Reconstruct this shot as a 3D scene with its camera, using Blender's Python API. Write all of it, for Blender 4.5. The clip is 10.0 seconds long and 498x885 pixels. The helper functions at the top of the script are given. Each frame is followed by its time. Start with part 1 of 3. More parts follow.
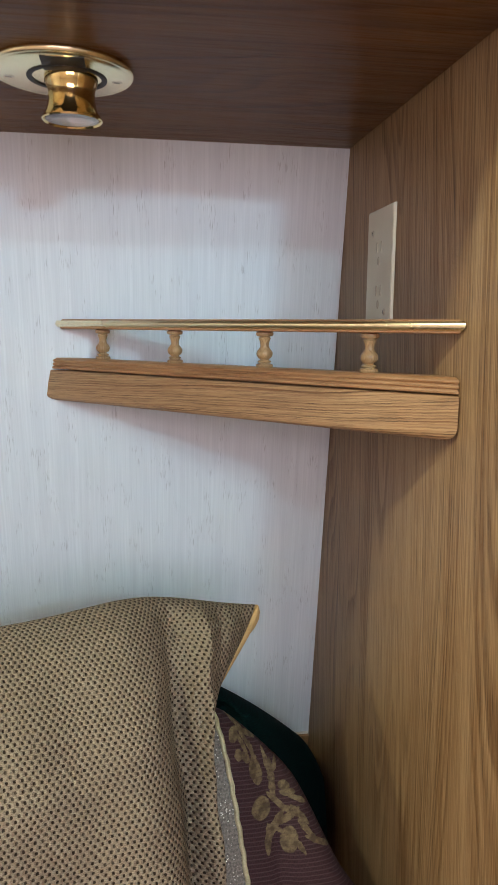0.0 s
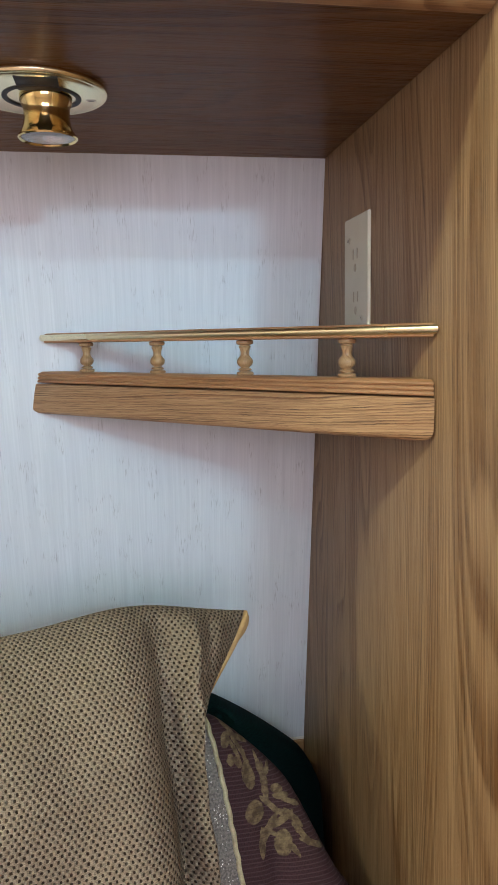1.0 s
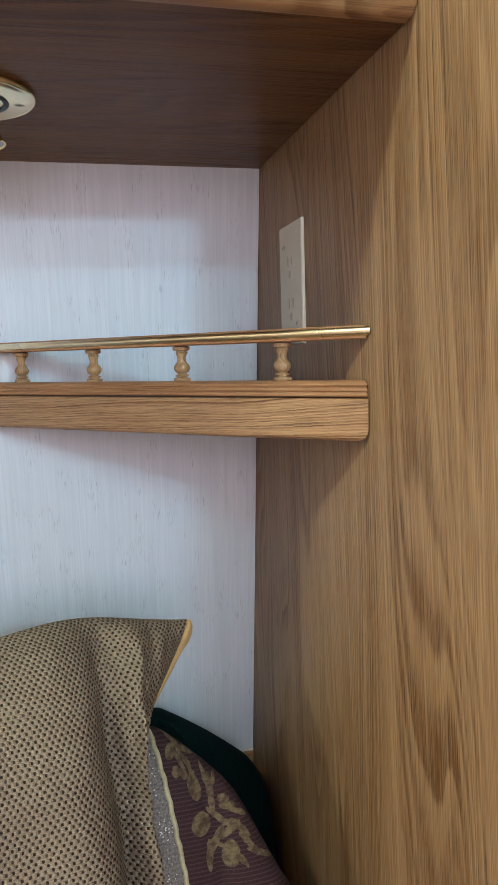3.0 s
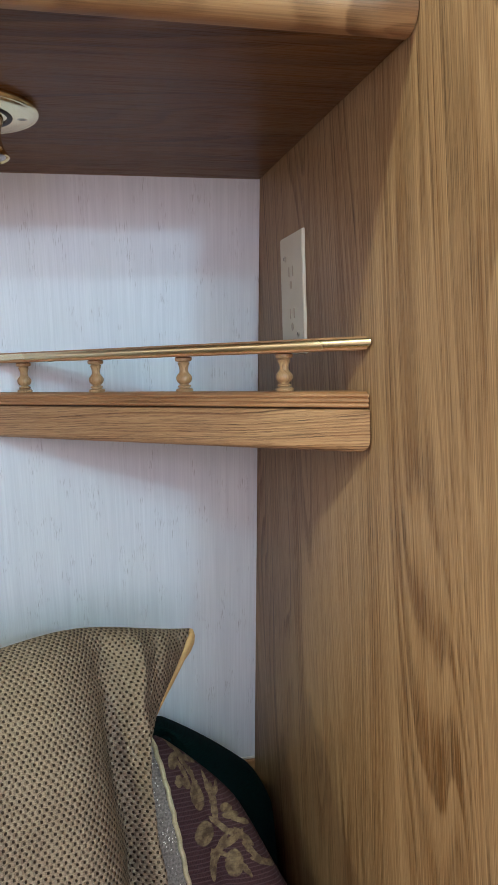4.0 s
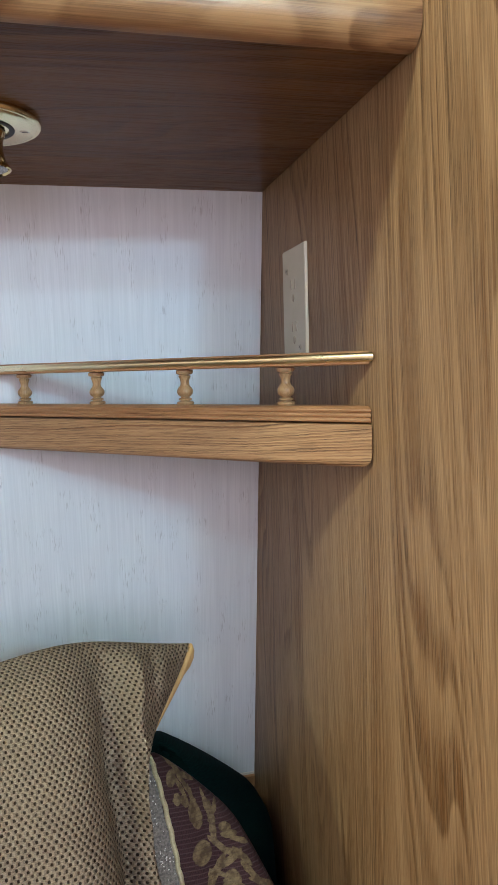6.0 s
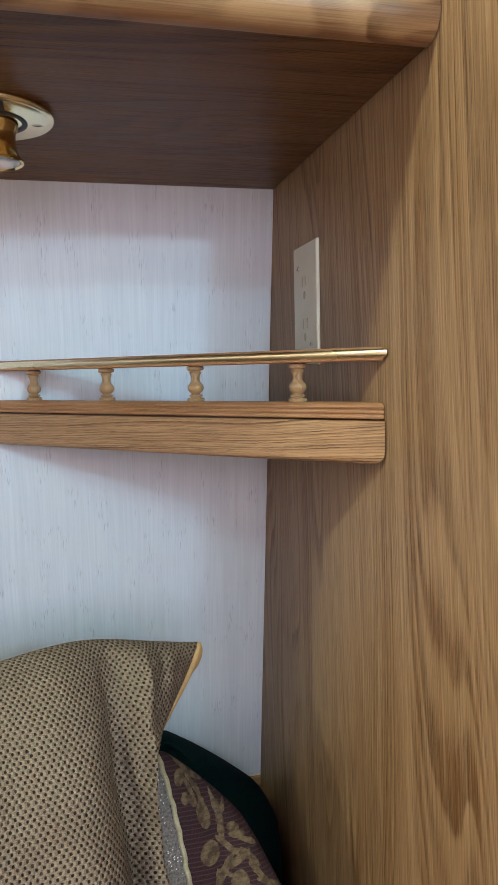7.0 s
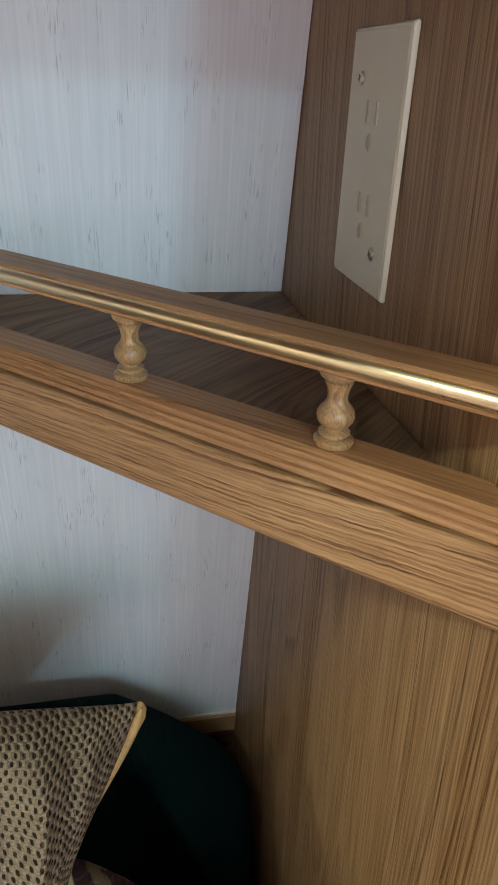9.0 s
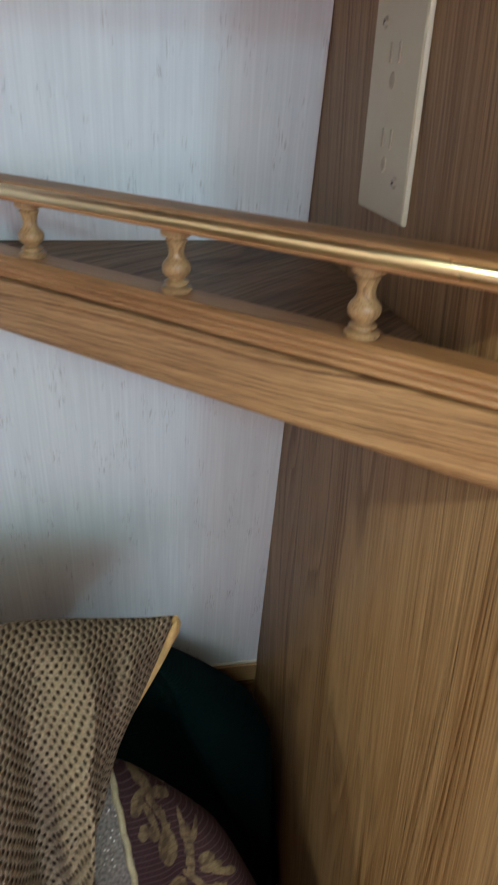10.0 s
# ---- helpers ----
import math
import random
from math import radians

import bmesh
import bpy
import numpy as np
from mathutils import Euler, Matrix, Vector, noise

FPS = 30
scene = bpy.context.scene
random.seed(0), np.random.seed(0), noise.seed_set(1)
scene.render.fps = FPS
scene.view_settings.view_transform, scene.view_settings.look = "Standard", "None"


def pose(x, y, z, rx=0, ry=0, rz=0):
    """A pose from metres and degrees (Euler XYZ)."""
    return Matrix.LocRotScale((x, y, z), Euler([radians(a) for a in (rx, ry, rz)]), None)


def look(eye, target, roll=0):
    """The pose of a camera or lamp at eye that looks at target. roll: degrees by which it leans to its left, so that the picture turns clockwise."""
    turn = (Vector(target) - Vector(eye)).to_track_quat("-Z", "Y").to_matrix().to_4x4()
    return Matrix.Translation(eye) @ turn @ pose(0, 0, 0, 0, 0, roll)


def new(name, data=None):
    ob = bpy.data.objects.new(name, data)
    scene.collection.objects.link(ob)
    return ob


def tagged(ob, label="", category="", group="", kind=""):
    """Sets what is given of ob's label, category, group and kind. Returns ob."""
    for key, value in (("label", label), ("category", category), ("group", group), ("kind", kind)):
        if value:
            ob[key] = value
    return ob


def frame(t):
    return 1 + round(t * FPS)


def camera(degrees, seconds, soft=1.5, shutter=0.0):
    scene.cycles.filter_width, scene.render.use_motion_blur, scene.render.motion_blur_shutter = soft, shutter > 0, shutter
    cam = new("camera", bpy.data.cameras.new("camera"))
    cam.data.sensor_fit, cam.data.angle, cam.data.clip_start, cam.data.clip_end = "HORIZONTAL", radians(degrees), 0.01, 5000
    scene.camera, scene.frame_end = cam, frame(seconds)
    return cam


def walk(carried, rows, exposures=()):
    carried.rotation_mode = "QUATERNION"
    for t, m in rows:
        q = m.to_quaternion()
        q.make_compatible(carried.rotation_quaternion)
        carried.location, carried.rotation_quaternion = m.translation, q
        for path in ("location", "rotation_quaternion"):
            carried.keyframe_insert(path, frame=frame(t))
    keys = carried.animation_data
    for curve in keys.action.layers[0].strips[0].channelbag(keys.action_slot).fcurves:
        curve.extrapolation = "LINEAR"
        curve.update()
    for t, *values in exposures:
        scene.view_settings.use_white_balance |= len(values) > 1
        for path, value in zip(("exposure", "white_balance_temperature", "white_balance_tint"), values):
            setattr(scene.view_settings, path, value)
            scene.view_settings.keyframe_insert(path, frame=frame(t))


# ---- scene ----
cam = camera(38.2, 10.0, soft=1.15, shutter=0.5)
PATH = [
    (0, (-0.225, -0.757, 1.217), (0.087, 1.192, 0.9), 0.5),
    (0.5, (-0.225, -0.767, 1.222), (0.075, 1.188, 0.926), -0.3),
    (1, (-0.217, -0.767, 1.216), (0.112, 1.184, 0.925), -1.1),
    (1.5, (-0.217, -0.767, 1.212), (0.17, 1.176, 0.931), -1.5),
    (2, (-0.211, -0.771, 1.211), (0.226, 1.162, 0.945), -1.7),
    (2.5, (-0.212, -0.77, 1.209), (0.249, 1.16, 0.957), -1.7),
    (3, (-0.209, -0.769, 1.206), (0.262, 1.159, 0.958), -1.8),
    (4.5, (-0.213, -0.774, 1.214), (0.261, 1.155, 0.986), -2.0),
    (5, (-0.202, -0.777, 1.215), (0.269, 1.154, 0.993), -2.1),
    (5.5, (-0.207, -0.772, 1.216), (0.266, 1.159, 1.0), -1.9),
    (7, (-0.215, -0.762, 1.209), (0.246, 1.174, 1.008), -1.3),
    (7.5, (-0.222, -0.749, 1.215), (0.228, 1.189, 1.011), -0.8),
    (7.7, (-0.221, -0.713, 1.223), (0.215, 1.222, 0.974), 0.4),
    (7.9, (-0.217, -0.668, 1.244), (0.214, 1.258, 0.92), 1.3),
    (8, (-0.21, -0.644, 1.259), (0.215, 1.277, 0.898), 1.7),
    (8.2, (-0.19, -0.586, 1.284), (0.236, 1.31, 0.812), 2.1),
    (8.5, (-0.148, -0.489, 1.293), (0.267, 1.324, 0.56), 2.3),
    (8.7, (-0.135, -0.457, 1.294), (0.277, 1.307, 0.447), 2.5),
    (9, (-0.129, -0.445, 1.301), (0.27, 1.294, 0.398), 2.8),
    (9.5, (-0.131, -0.466, 1.301), (0.26, 1.266, 0.38), 2.8),
    (10, (-0.148, -0.491, 1.277), (0.218, 1.253, 0.367), 2.5),
]
# --- lamp powers
LAMP_A, LAMP_B, LAMP_C, LAMP_ADDED, WINDOW = 24.5, 18.5, 8.0, 10.0, 10.8      # watts
EXPOSURES = [(0.0, 0.27, 5950.0, 9.0), (1.5, 0.27, 5680.0, 9.0), (7.5, 0.27, 5650.0, 9.0), (8.7, 0.03, 6000.0, 9.0), (10.0, 0.03, 6000.0, 9.0)]
# --- end
walk(cam, [(t, look(eye, target, roll)) for t, eye, target, roll in PATH], EXPOSURES)

# ---------------------------------------------------------------- light
world = bpy.data.worlds.new("world")
world.use_nodes = True
world.node_tree.nodes["Background"].inputs[0].default_value = (0.75, 0.85, 1.0, 1)
world.node_tree.nodes["Background"].inputs[1].default_value = 0.05
scene.world = world

# fixed measures of the sleeping nook
H = 1.400          # underside of the overhead cabinet
K = 0.161          # the papered end wall leans: its foot stands back
ROOM_TOP = 2.02


def wall_y(z):
    return K * (H - z)


def ceiling_lamp(x, y, power, colour, radius):
    """A round ceiling lamp: white trim ring, diffuser and the light under it."""
    top = new("ceiling_lamp")
    top.location = (x, y, ROOM_TOP)
    tagged(top, "small round white ceiling lamp out of view, switched on", "lamp", "ceiling lamps of the room")
    bm = bmesh.new()
    lathe(bm, [(radius, -0.004), (radius + 0.004, -0.012), (radius + 0.014, -0.012), (radius + 0.02, -0.001), (radius + 0.02, 0.0)], 32)
    part("trim_ring", bm, PAINT, top)
    bm = bmesh.new()
    lathe(bm, [(0.0, -0.003), (radius + 0.002, -0.003)], 32)
    part("diffuser", bm, DIFFUSER, top)
    data = bpy.data.lights.new("lamp_light", "AREA")
    data.shape, data.size, data.energy, data.color = "DISK", radius * 2, power, colour
    ob = new("lamp_light", data)
    ob.parent, ob.location = top, (0, 0, -0.016)
    return top


def globe_lamp(x, z, power, colour, where):
    """A small globe lamp on an arm from the wall behind the viewer."""
    top = new("wall_lamp")
    top.location = (x, -2.10, z)
    tagged(top, "small white globe wall lamp, switched on, hung " + where, "lamp", "globe lamps on the wall")
    bm = bmesh.new()
    lathe(bm, [(0.0, 0.0), (0.045, 0.0), (0.045, 0.008), (0.036, 0.016), (0.0, 0.018)], 28, pose(0, 0.001, 0, -90, 0, 0))
    part("back_plate", bm, BRASS, top)
    bm = bmesh.new()
    tube(bm, [(0, 0.012, 0), (0, 0.07, -0.02), (0, 0.13, -0.05)], 0.006, 10)
    part("arm", bm, BRASS, top)
    bm = bmesh.new()
    lathe(bm, [(0.0, -0.062), (0.020, -0.060), (0.024, -0.050), (0.022, -0.044), (0.0, -0.043)], 24, pose(0, 0.145, 0, 0, 0, 0))
    part("lamp_cup", bm, BRASS, top)
    # unseen dish added below the globe to cut off its downward light
    bm = bmesh.new()
    lathe(bm, [(0.0, -0.070), (0.05, -0.068), (0.095, -0.058), (0.105, -0.050), (0.103, -0.048), (0.093, -0.054), (0.05, -0.063), (0.0, -0.065)], 32, pose(0, 0.145, 0, 0, 0, 0))
    part("light_guard", bm, BRASS, top)
    data = bpy.data.lights.new("lamp_light", "POINT")
    data.shadow_soft_size, data.energy, data.color = 0.032, power, colour
    ob = new("lamp_light", data)
    ob.parent, ob.location = top, (0, 0.145, 0)
    return top


# ---------------------------------------------------------------- mesh helpers
def part(name, bm, mat, parent=None, label="", smooth=True, keep_normals=False):
    if not keep_normals:
        bmesh.ops.recalc_face_normals(bm, faces=bm.faces[:])
    me = bpy.data.meshes.new(name)
    bm.to_mesh(me)
    bm.free()
    me.materials.append(mat)
    if smooth:
        me.shade_smooth()
        me.set_sharp_from_angle(angle=radians(38))
    ob = new(name, me)
    if parent:
        ob.parent = parent
    if label:
        tagged(ob, label)
    return ob


def empty(name, at, label, category, group="", kind=""):
    ob = new(name)
    ob.location = at
    return tagged(ob, label, category, group, kind)


def box(bm, lo, hi, bevel=0.0, seg=2):
    g = bmesh.ops.create_cube(bm, size=1.0)
    vs = g["verts"]
    for v in vs:
        v.co = Vector([(lo[i] + hi[i]) / 2 + v.co[i] * (hi[i] - lo[i]) for i in range(3)])
    if bevel:
        es = list({e for v in vs for e in v.link_edges})
        bmesh.ops.bevel(bm, geom=es, offset=bevel, segments=seg, profile=0.5, affect="EDGES", clamp_overlap=True)


def prism(bm, rings, cap=True):
    """Skin closed rings of equal length one after another, and cap both ends."""
    rows = [[bm.verts.new(p) for p in ring] for ring in rings]
    n = len(rows[0])
    for a, b in zip(rows, rows[1:]):
        for i in range(n):
            bm.faces.new((a[i], a[(i + 1) % n], b[(i + 1) % n], b[i]))
    if cap:
        bm.faces.new(rows[0])
        bm.faces.new(rows[-1][::-1])


def lathe(bm, profile, seg=24, m=None):
    """Turn a profile of (radius, z) round the z axis."""
    rows = []
    for r, z in profile:
        if r < 1e-6:
            rows.append([bm.verts.new((0, 0, z))])
        else:
            rows.append([bm.verts.new((r * math.cos(2 * math.pi * i / seg), r * math.sin(2 * math.pi * i / seg), z)) for i in range(seg)])
    for a, b in zip(rows, rows[1:]):
        for i in range(seg):
            j = (i + 1) % seg
            if len(a) == 1 and len(b) == 1:
                continue
            if len(a) == 1:
                bm.faces.new((a[0], b[j], b[i]))
            elif len(b) == 1:
                bm.faces.new((a[i], a[j], b[0]))
            else:
                bm.faces.new((a[i], a[j], b[j], b[i]))
    if m is not None:
        bmesh.ops.transform(bm, matrix=m, verts=bm.verts[:])


def tube(bm, pts, r, seg=8, taper=0):
    pts = [Vector(p) for p in pts]
    rings = []
    side = None
    for i, p in enumerate(pts):
        d = (pts[min(i + 1, len(pts) - 1)] - pts[max(i - 1, 0)]).normalized()
        if side is None:
            side = d.orthogonal().normalized()
        side = (side - d * side.dot(d)).normalized()
        up = d.cross(side)
        k = min(1.0, math.sqrt((min(i, len(pts) - 1 - i) + 0.15) / taper)) if taper else 1.0
        rings.append([p + r * k * (math.cos(2 * math.pi * s / seg) * side + math.sin(2 * math.pi * s / seg) * up) for s in range(seg)])
    prism(bm, rings)


# ---------------------------------------------------------------- materials
def nodes_of(name):
    mat = bpy.data.materials.new(name)
    mat.use_nodes = True
    nt = mat.node_tree
    return mat, nt, nt.nodes["Principled BSDF"]


class Net:
    """Short hand for wiring node trees."""

    def __init__(self, nt):
        self.nt = nt

    def node(self, kind, **kw):
        n = self.nt.nodes.new(kind)
        for k, v in kw.items():
            if k == "op":
                n.operation = v
            elif k == "space":
                n.noise_dimensions = v
        return n

    def put(self, sock, v):
        if hasattr(v, "is_output"):
            self.nt.links.new(v, sock)
        else:
            sock.default_value = v

    def math(self, op, a, b=0.0, c=0.0):
        n = self.node("ShaderNodeMath", op=op)
        for i, v in enumerate((a, b, c)):
            self.put(n.inputs[i], v)
        return n.outputs[0]

    def coords(self, which="Object"):
        return self.node("ShaderNodeTexCoord").outputs[which]

    def mapping(self, vec, loc=(0, 0, 0), rot=(0, 0, 0), scale=(1, 1, 1)):
        n = self.node("ShaderNodeMapping")
        self.put(n.inputs[0], vec)
        n.inputs["Location"].default_value, n.inputs["Rotation"].default_value, n.inputs["Scale"].default_value = loc, rot, scale
        return n.outputs[0]

    def split(self, vec):
        n = self.node("ShaderNodeSeparateXYZ")
        self.put(n.inputs[0], vec)
        return n.outputs

    def join(self, x, y, z=0.0):
        n = self.node("ShaderNodeCombineXYZ")
        for i, v in enumerate((x, y, z)):
            self.put(n.inputs[i], v)
        return n.outputs[0]

    def noise(self, vec, scale, detail=3.0, rough=0.55, distort=0.0):
        n = self.node("ShaderNodeTexNoise")
        self.put(n.inputs["Vector"], vec)
        n.inputs["Scale"].default_value, n.inputs["Detail"].default_value = scale, detail
        n.inputs["Roughness"].default_value, n.inputs["Distortion"].default_value = rough, distort
        return n.outputs[0]

    def span(self, v, a, b, c=0.0, d=1.0, smooth=True):
        n = self.node("ShaderNodeMapRange")
        n.interpolation_type = "SMOOTHSTEP" if smooth else "LINEAR"
        for i, x in enumerate((v, a, b, c, d)):
            self.put(n.inputs[i], x)
        return n.outputs[0]

    def mix(self, f, a, b, blend="MIX"):
        n = self.node("ShaderNodeMix")
        n.data_type, n.blend_type = "RGBA", blend
        self.put(n.inputs[0], f)
        self.put(n.inputs[6], (*a, 1) if isinstance(a, tuple) else a)
        self.put(n.inputs[7], (*b, 1) if isinstance(b, tuple) else b)
        return n.outputs[2]

    def bump(self, height, strength, distance, below=None):
        n = self.node("ShaderNodeBump")
        self.put(n.inputs["Height"], height)
        n.inputs["Strength"].default_value, n.inputs["Distance"].default_value = strength, distance
        if below is not None:
            self.put(n.inputs["Normal"], below)
        return n.outputs[0]


def oak(name, along, across, light, dark, pore, ring=9.0, arch=2.2, slope=1.0, centre=0.0, period=0.33,
        pore_amount=0.6, rough=0.42, gloss=0.5, wobble=0.10, fine=1.0, bump=0.25, ring_amount=0.45, streak_amount=0.55, ring_from=0.15, short=1.0, band=0.0):
    """Plain-sawn oak or oak veneer: nested arches of growth rings, pores drawn out along the grain, slow colour drift.
    along / across: unit axes of the grain in the thing's own space."""
    mat, nt, bsdf = nodes_of(name)
    N = Net(nt)
    co = N.coords()

    def dot(axis):
        n = N.node("ShaderNodeVectorMath", op="DOT_PRODUCT")
        N.put(n.inputs[0], co)
        n.inputs[1].default_value = axis
        return n.outputs["Value"]

    l, a = dot(along), dot(across)
    deep = Vector(along).cross(Vector(across))
    dd = dot(tuple(deep))
    slow = N.noise(N.join(N.math("MULTIPLY", l, 2.2), N.math("MULTIPLY", a, 7.0), dd), 1.0, 2.0)
    # arches repeat over the panel in uneven widths
    shift = N.math("ADD", N.math("SUBTRACT", a, centre), N.math("MULTIPLY", N.math("SUBTRACT", slow, 0.5), 0.06))
    fold = N.math("PINGPONG", N.math("ABSOLUTE", shift), period)
    fold = N.math("SQRT", N.math("ADD", N.math("MULTIPLY", fold, fold), 0.00012))
    field = N.math("MULTIPLY", N.math("MULTIPLY", fold, fold), arch * 10.0)
    field = N.math("ADD", field, N.math("MULTIPLY", fold, 2.2))
    field = N.math("SUBTRACT", field, N.math("MULTIPLY", l, slope * 0.16))
    wav = N.noise(N.join(N.math("MULTIPLY", l, 3.2), N.math("MULTIPLY", a, 18.0), N.math("MULTIPLY", dd, 18.0)), 1.0, 1.2)
    field = N.math("ADD", field, N.math("MULTIPLY", wav, wobble))
    # growth rings of uneven width and strength, each one darkest at its sharp outer edge
    year = N.math("MULTIPLY", field, ring)
    rings = N.math("FRACT", N.math("ADD", year, N.math("MULTIPLY", N.noise(N.join(N.math("MULTIPLY", year, 0.55), 0.0, 0.0), 1.0, 2.0), 1.6)))
    force = N.span(N.noise(N.join(N.math("MULTIPLY", year, 0.9), N.math("MULTIPLY", l, 2.0), 5.0), 1.0, 2.0), 0.35, 0.65, 0.15, 1.0)
    ringed = N.math("MULTIPLY", N.math("MULTIPLY", N.span(rings, ring_from, 0.90), N.span(rings, 1.0, 0.92)), force)
    streak = N.noise(N.join(N.math("MULTIPLY", l, 7.0 * fine * short), N.math("MULTIPLY", a, 1150.0 * fine), N.math("MULTIPLY", dd, 1150.0 * fine)), 1.0, 3.0, 0.65)
    pores = N.noise(N.join(N.math("MULTIPLY", l, 26.0 * fine * short), N.math("MULTIPLY", a, 2100.0 * fine), N.math("MULTIPLY", dd, 2100.0 * fine)), 1.0, 2.0, 0.6)
    pored = N.math("MULTIPLY", N.span(pores, 0.50, 0.60), N.math("ADD", N.math("MULTIPLY", ringed, 0.65), 0.35))
    tone = N.math("ADD", N.math("MULTIPLY", ringed, ring_amount), N.math("MULTIPLY", N.span(streak, 0.36, 0.64), streak_amount))
    bands = N.noise(N.join(N.math("MULTIPLY", l, 2.5), N.math("MULTIPLY", a, 75.0), N.math("MULTIPLY", dd, 75.0)), 1.0, 3.0, 0.6)
    tone = N.math("ADD", tone, N.span(bands, 0.3, 0.7, -band, band))
    col = N.mix(tone, light, dark)
    drift = N.noise(N.join(N.math("MULTIPLY", l, 1.1), N.math("MULTIPLY", a, 14.0), dd), 1.0, 2.0)
    col = N.mix(N.span(drift, 0.25, 0.75, 0.0, 0.35), col, tuple(c * 0.72 for c in dark))
    col = N.mix(N.math("MULTIPLY", pored, pore_amount), col, pore)
    N.put(bsdf.inputs["Base Color"], col)
    N.put(bsdf.inputs["Roughness"], N.span(streak, 0.2, 0.8, rough - 0.06, rough + 0.10))
    bsdf.inputs["Specular IOR Level"].default_value = gloss
    N.put(bsdf.inputs["Normal"], N.bump(N.math("SUBTRACT", N.math("MULTIPLY", streak, 0.4), pored), bump, 0.0004))
    return mat


def veneer(name, along, across, light, dark, pore, freq=60.0, warp=2.2, stretch=(1.5, 7.0), tilt=0.0, wave=0.0, fine=1.0, dash=18.0,
           ring_amount=0.45, streak_amount=0.45, band_amount=0.35, pore_amount=0.5, rough=0.42, gloss=0.5, bump=0.2, seed=0.0):
    """Flat-cut oak: growth rings wander in and out of arches as contour lines of a long, slow swell; streaks and pores run along the grain."""
    mat, nt, bsdf = nodes_of(name)
    N = Net(nt)
    co = N.coords()

    def dot(axis):
        n = N.node("ShaderNodeVectorMath", op="DOT_PRODUCT")
        N.put(n.inputs[0], co)
        n.inputs[1].default_value = axis
        return n.outputs["Value"]

    l, a0 = dot(along), dot(across)
    dd = N.math("ADD", dot(tuple(Vector(along).cross(Vector(across)))), seed)
    a = N.math("ADD", a0, N.math("MULTIPLY", l, tilt))
    if wave:
        sway = N.noise(N.join(N.math("MULTIPLY", l, 170.0), N.math("MULTIPLY", a, 60.0), dd), 1.0, 2.0, 0.5)
        a = N.math("ADD", a, N.math("MULTIPLY", N.math("SUBTRACT", sway, 0.5), wave))

    def grain(long, wide, detail, rough_, shift):
        return N.noise(N.join(N.math("MULTIPLY", l, long), N.math("MULTIPLY", a, wide), N.math("ADD", N.math("MULTIPLY", dd, wide), shift)), 1.0, detail, rough_)

    swell = N.noise(N.join(N.math("MULTIPLY", l, stretch[0]), N.math("MULTIPLY", a, stretch[1]), N.math("MULTIPLY", dd, stretch[1])), 1.0, 1.0, 0.45)
    ripple = grain(7.0, 60.0, 2.0, 0.5, 1.0)
    year = N.math("ADD", N.math("MULTIPLY", a, freq), N.math("ADD", N.math("MULTIPLY", swell, warp * 10.0), N.math("MULTIPLY", ripple, 0.5)))
    saw = N.math("FRACT", N.math("ADD", year, N.math("MULTIPLY", N.noise(N.join(N.math("MULTIPLY", year, 0.45), 3.0, 0.0), 1.0, 2.0), 2.0)))
    force = N.span(N.noise(N.join(N.math("MULTIPLY", year, 0.6), N.math("MULTIPLY", l, 1.6), 5.0), 1.0, 2.0), 0.34, 0.68, 0.08, 1.0)
    ringed = N.math("MULTIPLY", N.math("MULTIPLY", N.span(saw, 0.05, 0.88), N.span(saw, 1.0, 0.86)), force)
    bands = grain(1.6, 48.0, 3.0, 0.6, 2.0)
    middle = grain(3.0, 380.0, 3.0, 0.6, 3.0)
    streak = grain(9.0, 950.0 * fine, 3.0, 0.65, 4.0)
    pores = grain(dash * fine, 1500.0 * fine, 2.0, 0.6, 5.0)
    pored = N.math("MULTIPLY", N.span(pores, 0.50, 0.62), N.math("ADD", N.math("MULTIPLY", ringed, 0.7), 0.3))
    tone = N.math("ADD", N.math("MULTIPLY", ringed, ring_amount), N.math("MULTIPLY", N.span(streak, 0.34, 0.66), streak_amount))
    tone = N.math("ADD", tone, N.math("ADD", N.span(bands, 0.3, 0.7, -band_amount * 0.5, band_amount * 0.5), N.span(middle, 0.32, 0.68, -band_amount * 0.4, band_amount * 0.4)))
    warm = N.mix(N.span(bands, 0.35, 0.65), dark, (dark[0] * 1.25, dark[1] * 1.10, dark[2] * 0.85))
    col = N.mix(N.math("MINIMUM", N.math("MAXIMUM", tone, 0.0), 1.0), light, warm)
    col = N.mix(N.math("MULTIPLY", pored, pore_amount), col, pore)
    N.put(bsdf.inputs["Base Color"], col)
    N.put(bsdf.inputs["Roughness"], N.span(streak, 0.2, 0.8, rough - 0.06, rough + 0.10))
    bsdf.inputs["Specular IOR Level"].default_value = gloss
    N.put(bsdf.inputs["Normal"], N.bump(N.math("SUBTRACT", N.math("MULTIPLY", streak, 0.4), pored), bump, 0.0004))
    return mat


